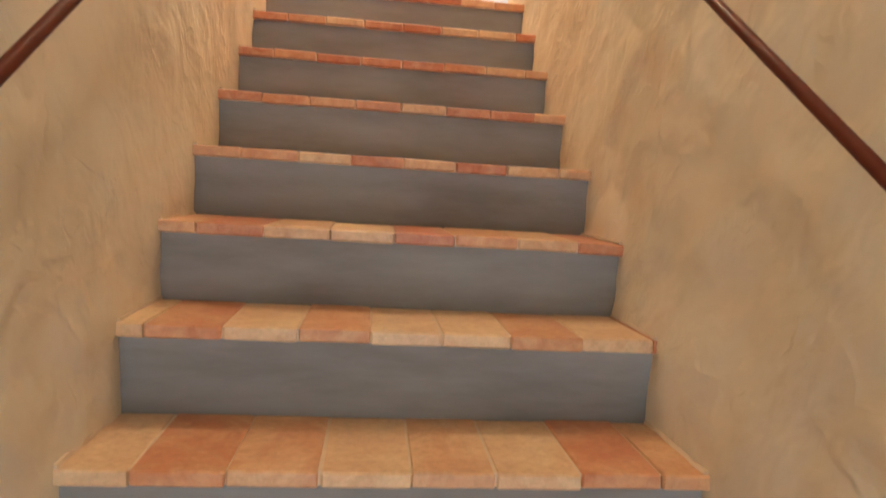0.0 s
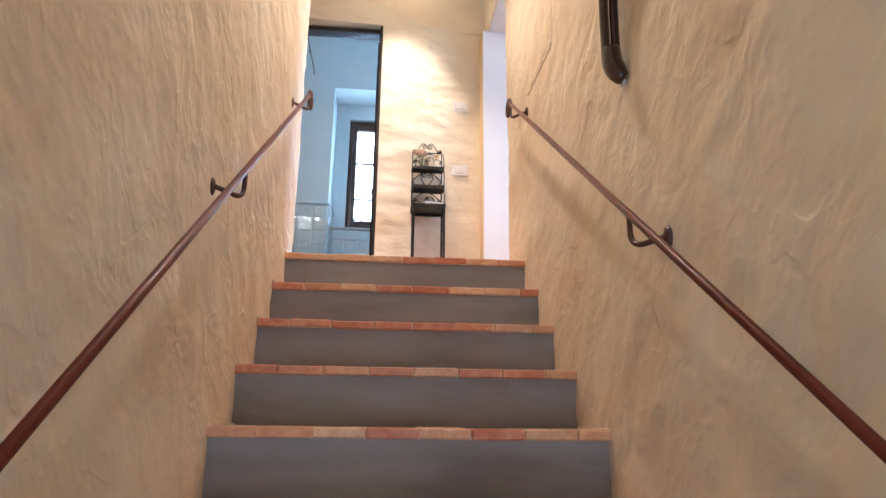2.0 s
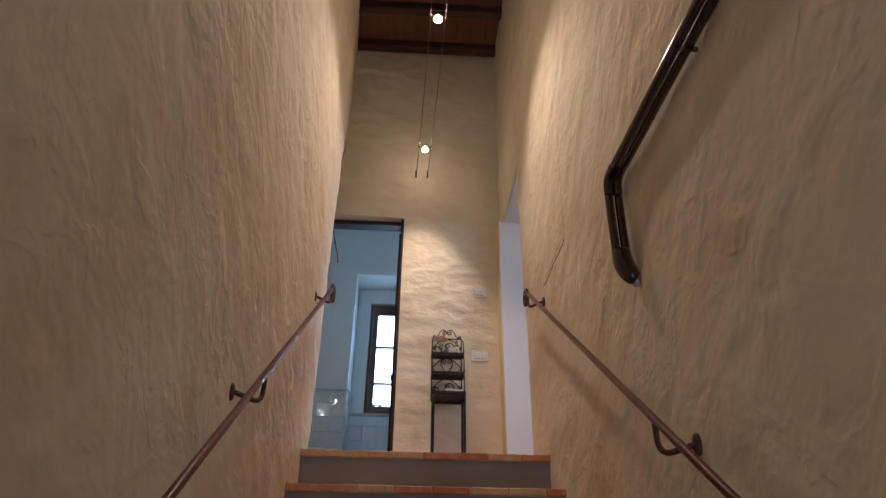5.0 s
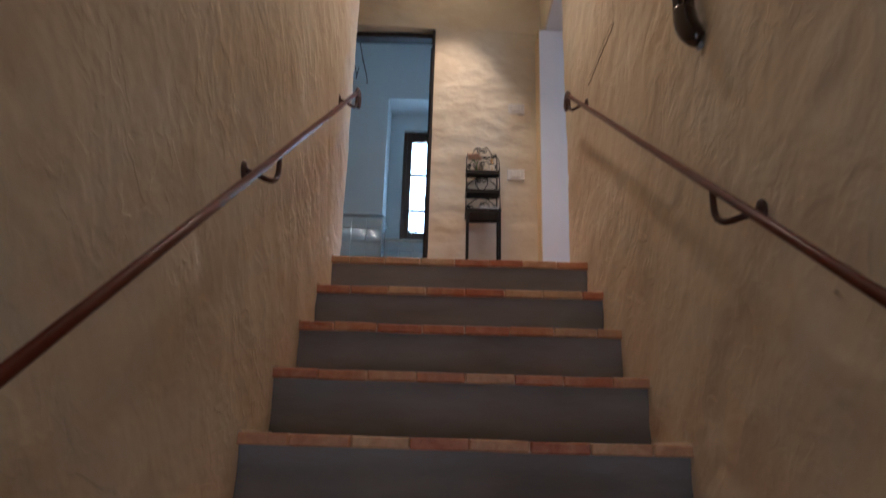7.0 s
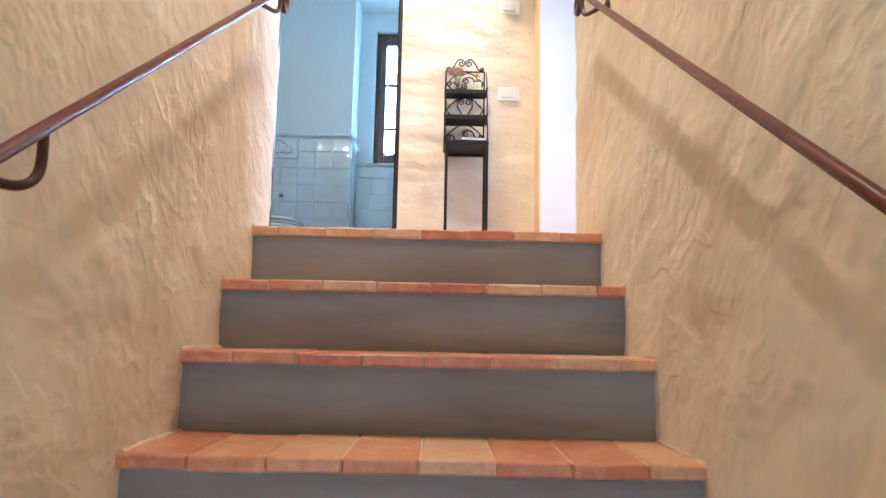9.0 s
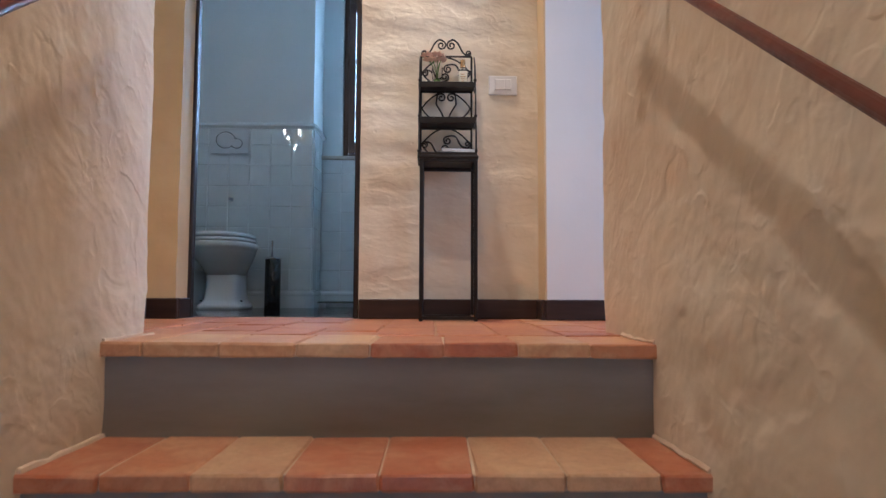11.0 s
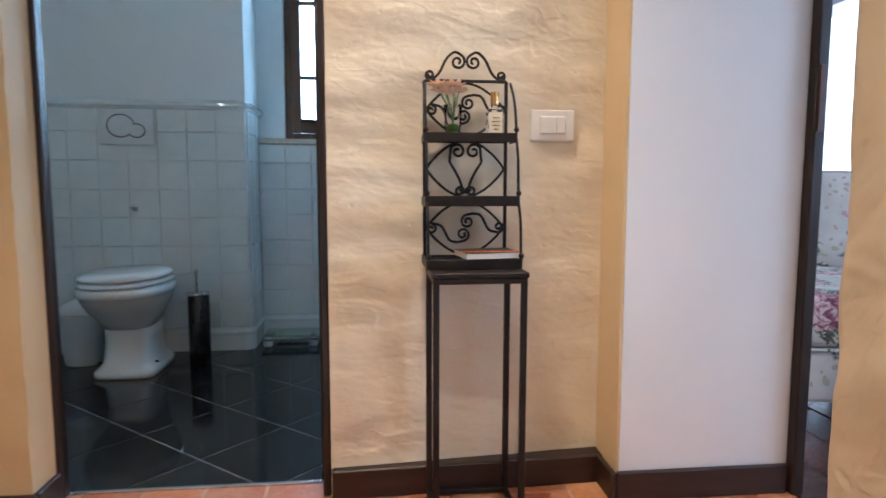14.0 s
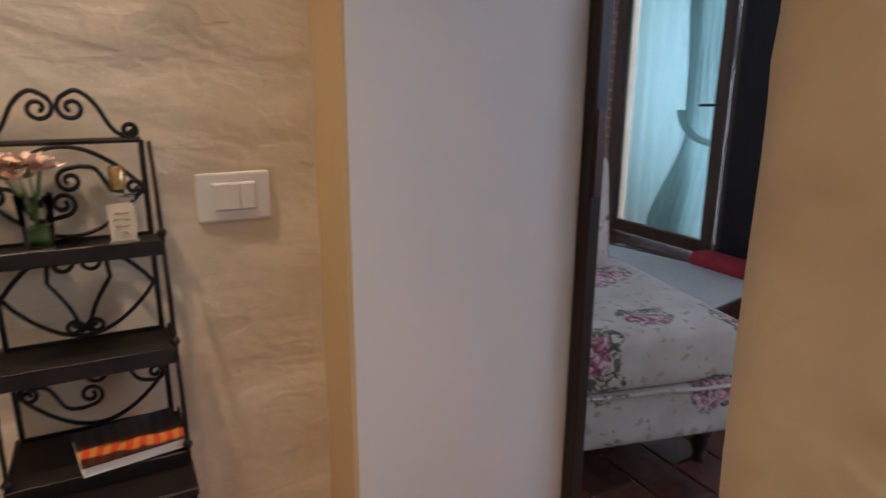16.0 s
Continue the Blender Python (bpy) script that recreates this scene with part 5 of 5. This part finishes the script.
part("pad", moved(pillow, CH @ Matrix.Translation((-0.30, 0.69, 0.655)) @ Euler((radians(-16), 0, 0)).to_matrix().to_4x4()), FLORAL, cushion, smooth=True)

# ---- tiles of the stair and the floors ----
def tile_meshes(name, w, l, h, mat, count=5, bevel=0.004):
    out = []
    rnd = random.Random(hash_name(name))
    for i in range(count):
        bm = abox(-w / 2, w / 2, -l / 2, l / 2, -h, 0, bevel=bevel)
        for v in bm.verts:
            v.co += Vector((rnd.uniform(-1, 1), rnd.uniform(-1, 1), rnd.uniform(-1, 1) * 0.6)) * 0.0018
        me = bpy.data.meshes.new(name)
        bm.to_mesh(me)
        bm.free()
        me.materials.append(mat)
        out.append(me)
    return out


def hash_name(s):
    return sum((i + 1) * ord(c) for i, c in enumerate(s))


def lay(name, mesh, parent, place, sx=1.0, sy=1.0, tilt=0.0, turn=0.0):
    ob = new(name, mesh)
    ob.parent = parent
    ob.matrix_parent_inverse = parent.matrix_world.inverted()
    ob.matrix_basis = Matrix.Translation(place) @ Euler((tilt, tilt * 0.5, turn)).to_matrix().to_4x4() @ Matrix.Diagonal((sx, sy, 1, 1))
    return ob


rnd = random.Random(5)
STEP_MESH = tile_meshes("step_tile", 0.153, 0.30, 0.030, STEP_TILE, 7, 0.004)
for k in range(8, -6, -1):
    y, z = NOSES[k], -RISE * (8 - k)
    depth = (NOSES[k + 1] - y + 0.022) if k < 8 else 0.245
    x = LEFT - 0.012 - rnd.uniform(0, 0.09)
    while x < RIGHT + 0.01:
        w = rnd.choice((0.153, 0.153, 0.15, 0.158, 0.16))
        x0, x1 = max(x, LEFT - 0.012), min(x + w, RIGHT + 0.02)
        if x1 - x0 > 0.02:
            lay("tile", rnd.choice(STEP_MESH), stairs, ((x0 + x1) / 2, y + depth / 2 + rnd.uniform(-0.003, 0.003), z + rnd.uniform(-0.0015, 0.0015)),
                (x1 - x0 - 0.0018) / 0.153, depth / 0.30, rnd.uniform(-0.004, 0.004), rnd.uniform(-0.006, 0.006))
        x += w

floor_obj = bpy.data.objects["floor_landing"]
FLOOR_MESH = tile_meshes("floor_tile", 0.150, 0.296, 0.014, FLOOR_TILE, bevel=0.003)
col = 0
x = -0.98
while x < 1.02:
    y = 0.25 - (0.15 if col % 2 else 0.0)
    while y < 1.27:
        y0, y1 = max(y, 0.248), min(y + 0.302, 1.27)
        x1 = min(x + 0.158, 1.02)
        if y1 - y0 > 0.03:
            lay("tile", rnd.choice(FLOOR_MESH), floor_obj, ((x + x1) / 2, (y0 + y1) / 2, rnd.uniform(-0.001, 0.001)),
                (x1 - x - 0.006) / 0.150, (y1 - y0 - 0.006) / 0.296, rnd.uniform(-0.003, 0.003), rnd.uniform(-0.008, 0.008))
        y += 0.302
    x += 0.158
    col += 1

# bedroom floor tiles
BED_MESH = tile_meshes("bedroom_tile", 0.150, 0.296, 0.014, DARK_GLOSSY_TILE, bevel=0.003)
col = 0
x = 1.022
while x < 3.75:
    y = 0.75 - (0.15 if col % 2 else 0.0)
    while y < 4.1:
        lay("tile", rnd.choice(BED_MESH), bed_floor, (x + 0.079, y + 0.151, rnd.uniform(-0.001, 0.001)), 0.1535 / 0.150, 0.2975 / 0.296, rnd.uniform(-0.003, 0.003), rnd.uniform(-0.008, 0.008))
        y += 0.302
    x += 0.158
    col += 1

# glazed wall tiles of the bathroom
TILE = 0.1325
WALL_TILE = tile_meshes("wall_tile", TILE, TILE, 0.010, BATH_TILE, 4, 0.0025)
back_wall = bpy.data.objects["bath_wall_back"]
under = bpy.data.objects["bath_wall_under_window"]


def wall_tile(parent, m):
    ob = new("tile", rnd.choice(WALL_TILE))
    ob.parent = parent
    ob.matrix_parent_inverse = parent.matrix_world.inverted()
    ob.matrix_basis = m


for r in range(8):
    z = 0.110 + TILE * (r + 0.5)
    sz = 1.0
    if z + TILE / 2 > 1.142:
        sz = (1.142 - (z - TILE / 2)) / TILE
        z = (1.142 + z - TILE / 2) / 2
    for c in range(9):
        x = -0.722 - TILE * c
        wall_tile(back_wall, Matrix.Translation((x, BW - 0.010, z)) @ Euler((radians(90), 0, 0)).to_matrix().to_4x4() @ Matrix.Diagonal(((TILE - 0.003) / TILE, sz * (TILE - 0.003) / TILE, 1, 1)))
    for c in range(2):
        wall_tile(back_wall, Matrix.Translation((NX + 0.010, BW + 0.075 + TILE * c, z)) @ Euler((radians(90), 0, radians(90))).to_matrix().to_4x4() @ Matrix.Diagonal(((TILE - 0.003) / TILE, sz * (TILE - 0.003) / TILE, 1, 1)))
    if r < 7:
        s2 = 1.0
        if z + TILE / 2 > SILL - 0.03:
            s2 = (SILL - 0.03 - (z - TILE / 2)) / TILE
            z = (SILL - 0.03 + z - TILE / 2) / 2
        for c in range(7):
            wall_tile(under, Matrix.Translation((NX + 0.078 + TILE * c, NW - 0.010, z)) @ Euler((radians(90), 0, 0)).to_matrix().to_4x4() @ Matrix.Diagonal(((TILE - 0.003) / TILE, s2 * (TILE - 0.003) / TILE, 1, 1)))

# black stone floor tiles laid on the diagonal
BLACK_O, BLACK_U, BLACK_V = (-0.573, 1.454), (0.209, 0.233), (-0.233, 0.209)
A, B = Vector((BLACK_U[0], BLACK_U[1], 0)), Vector((BLACK_V[0], BLACK_V[1], 0))
ang = math.atan2(A.y, A.x)
SIDE = A.length
for i in range(-9, 10):
    for j in range(-9, 10):
        c = Vector((BLACK_O[0], BLACK_O[1], 0)) + A * (i + 0.5) + B * (j + 0.5)
        if BXL + 0.06 < c.x < BXR - 0.06 and 1.05 < c.y < NW + 0.2:
            bm = abox(-SIDE / 2 + 0.0014, SIDE / 2 - 0.0014, -SIDE / 2 + 0.0014, SIDE / 2 - 0.0014, -0.008, 0, bevel=0.001)
            moved(bm, Matrix.Translation(c) @ Euler((0, 0, ang)).to_matrix().to_4x4())
            for co, no in (((0, 1.286, 0), (0, -1, 0)), ((0, NW - 0.02, 0), (0, 1, 0)), ((BXL, 0, 0), (-1, 0, 0)), ((BXR, 0, 0), (1, 0, 0))):
                g = bm.verts[:] + bm.edges[:] + bm.faces[:]
                bmesh.ops.bisect_plane(bm, geom=g, plane_co=co, plane_no=no, clear_outer=True)
                edges = [e for e in bm.edges if e.is_boundary]
                if edges:
                    bmesh.ops.holes_fill(bm, edges=edges)
            if bm.faces:
                part("tile", bm, BLACK_TILE, bath_floor)
            else:
                bm.free()
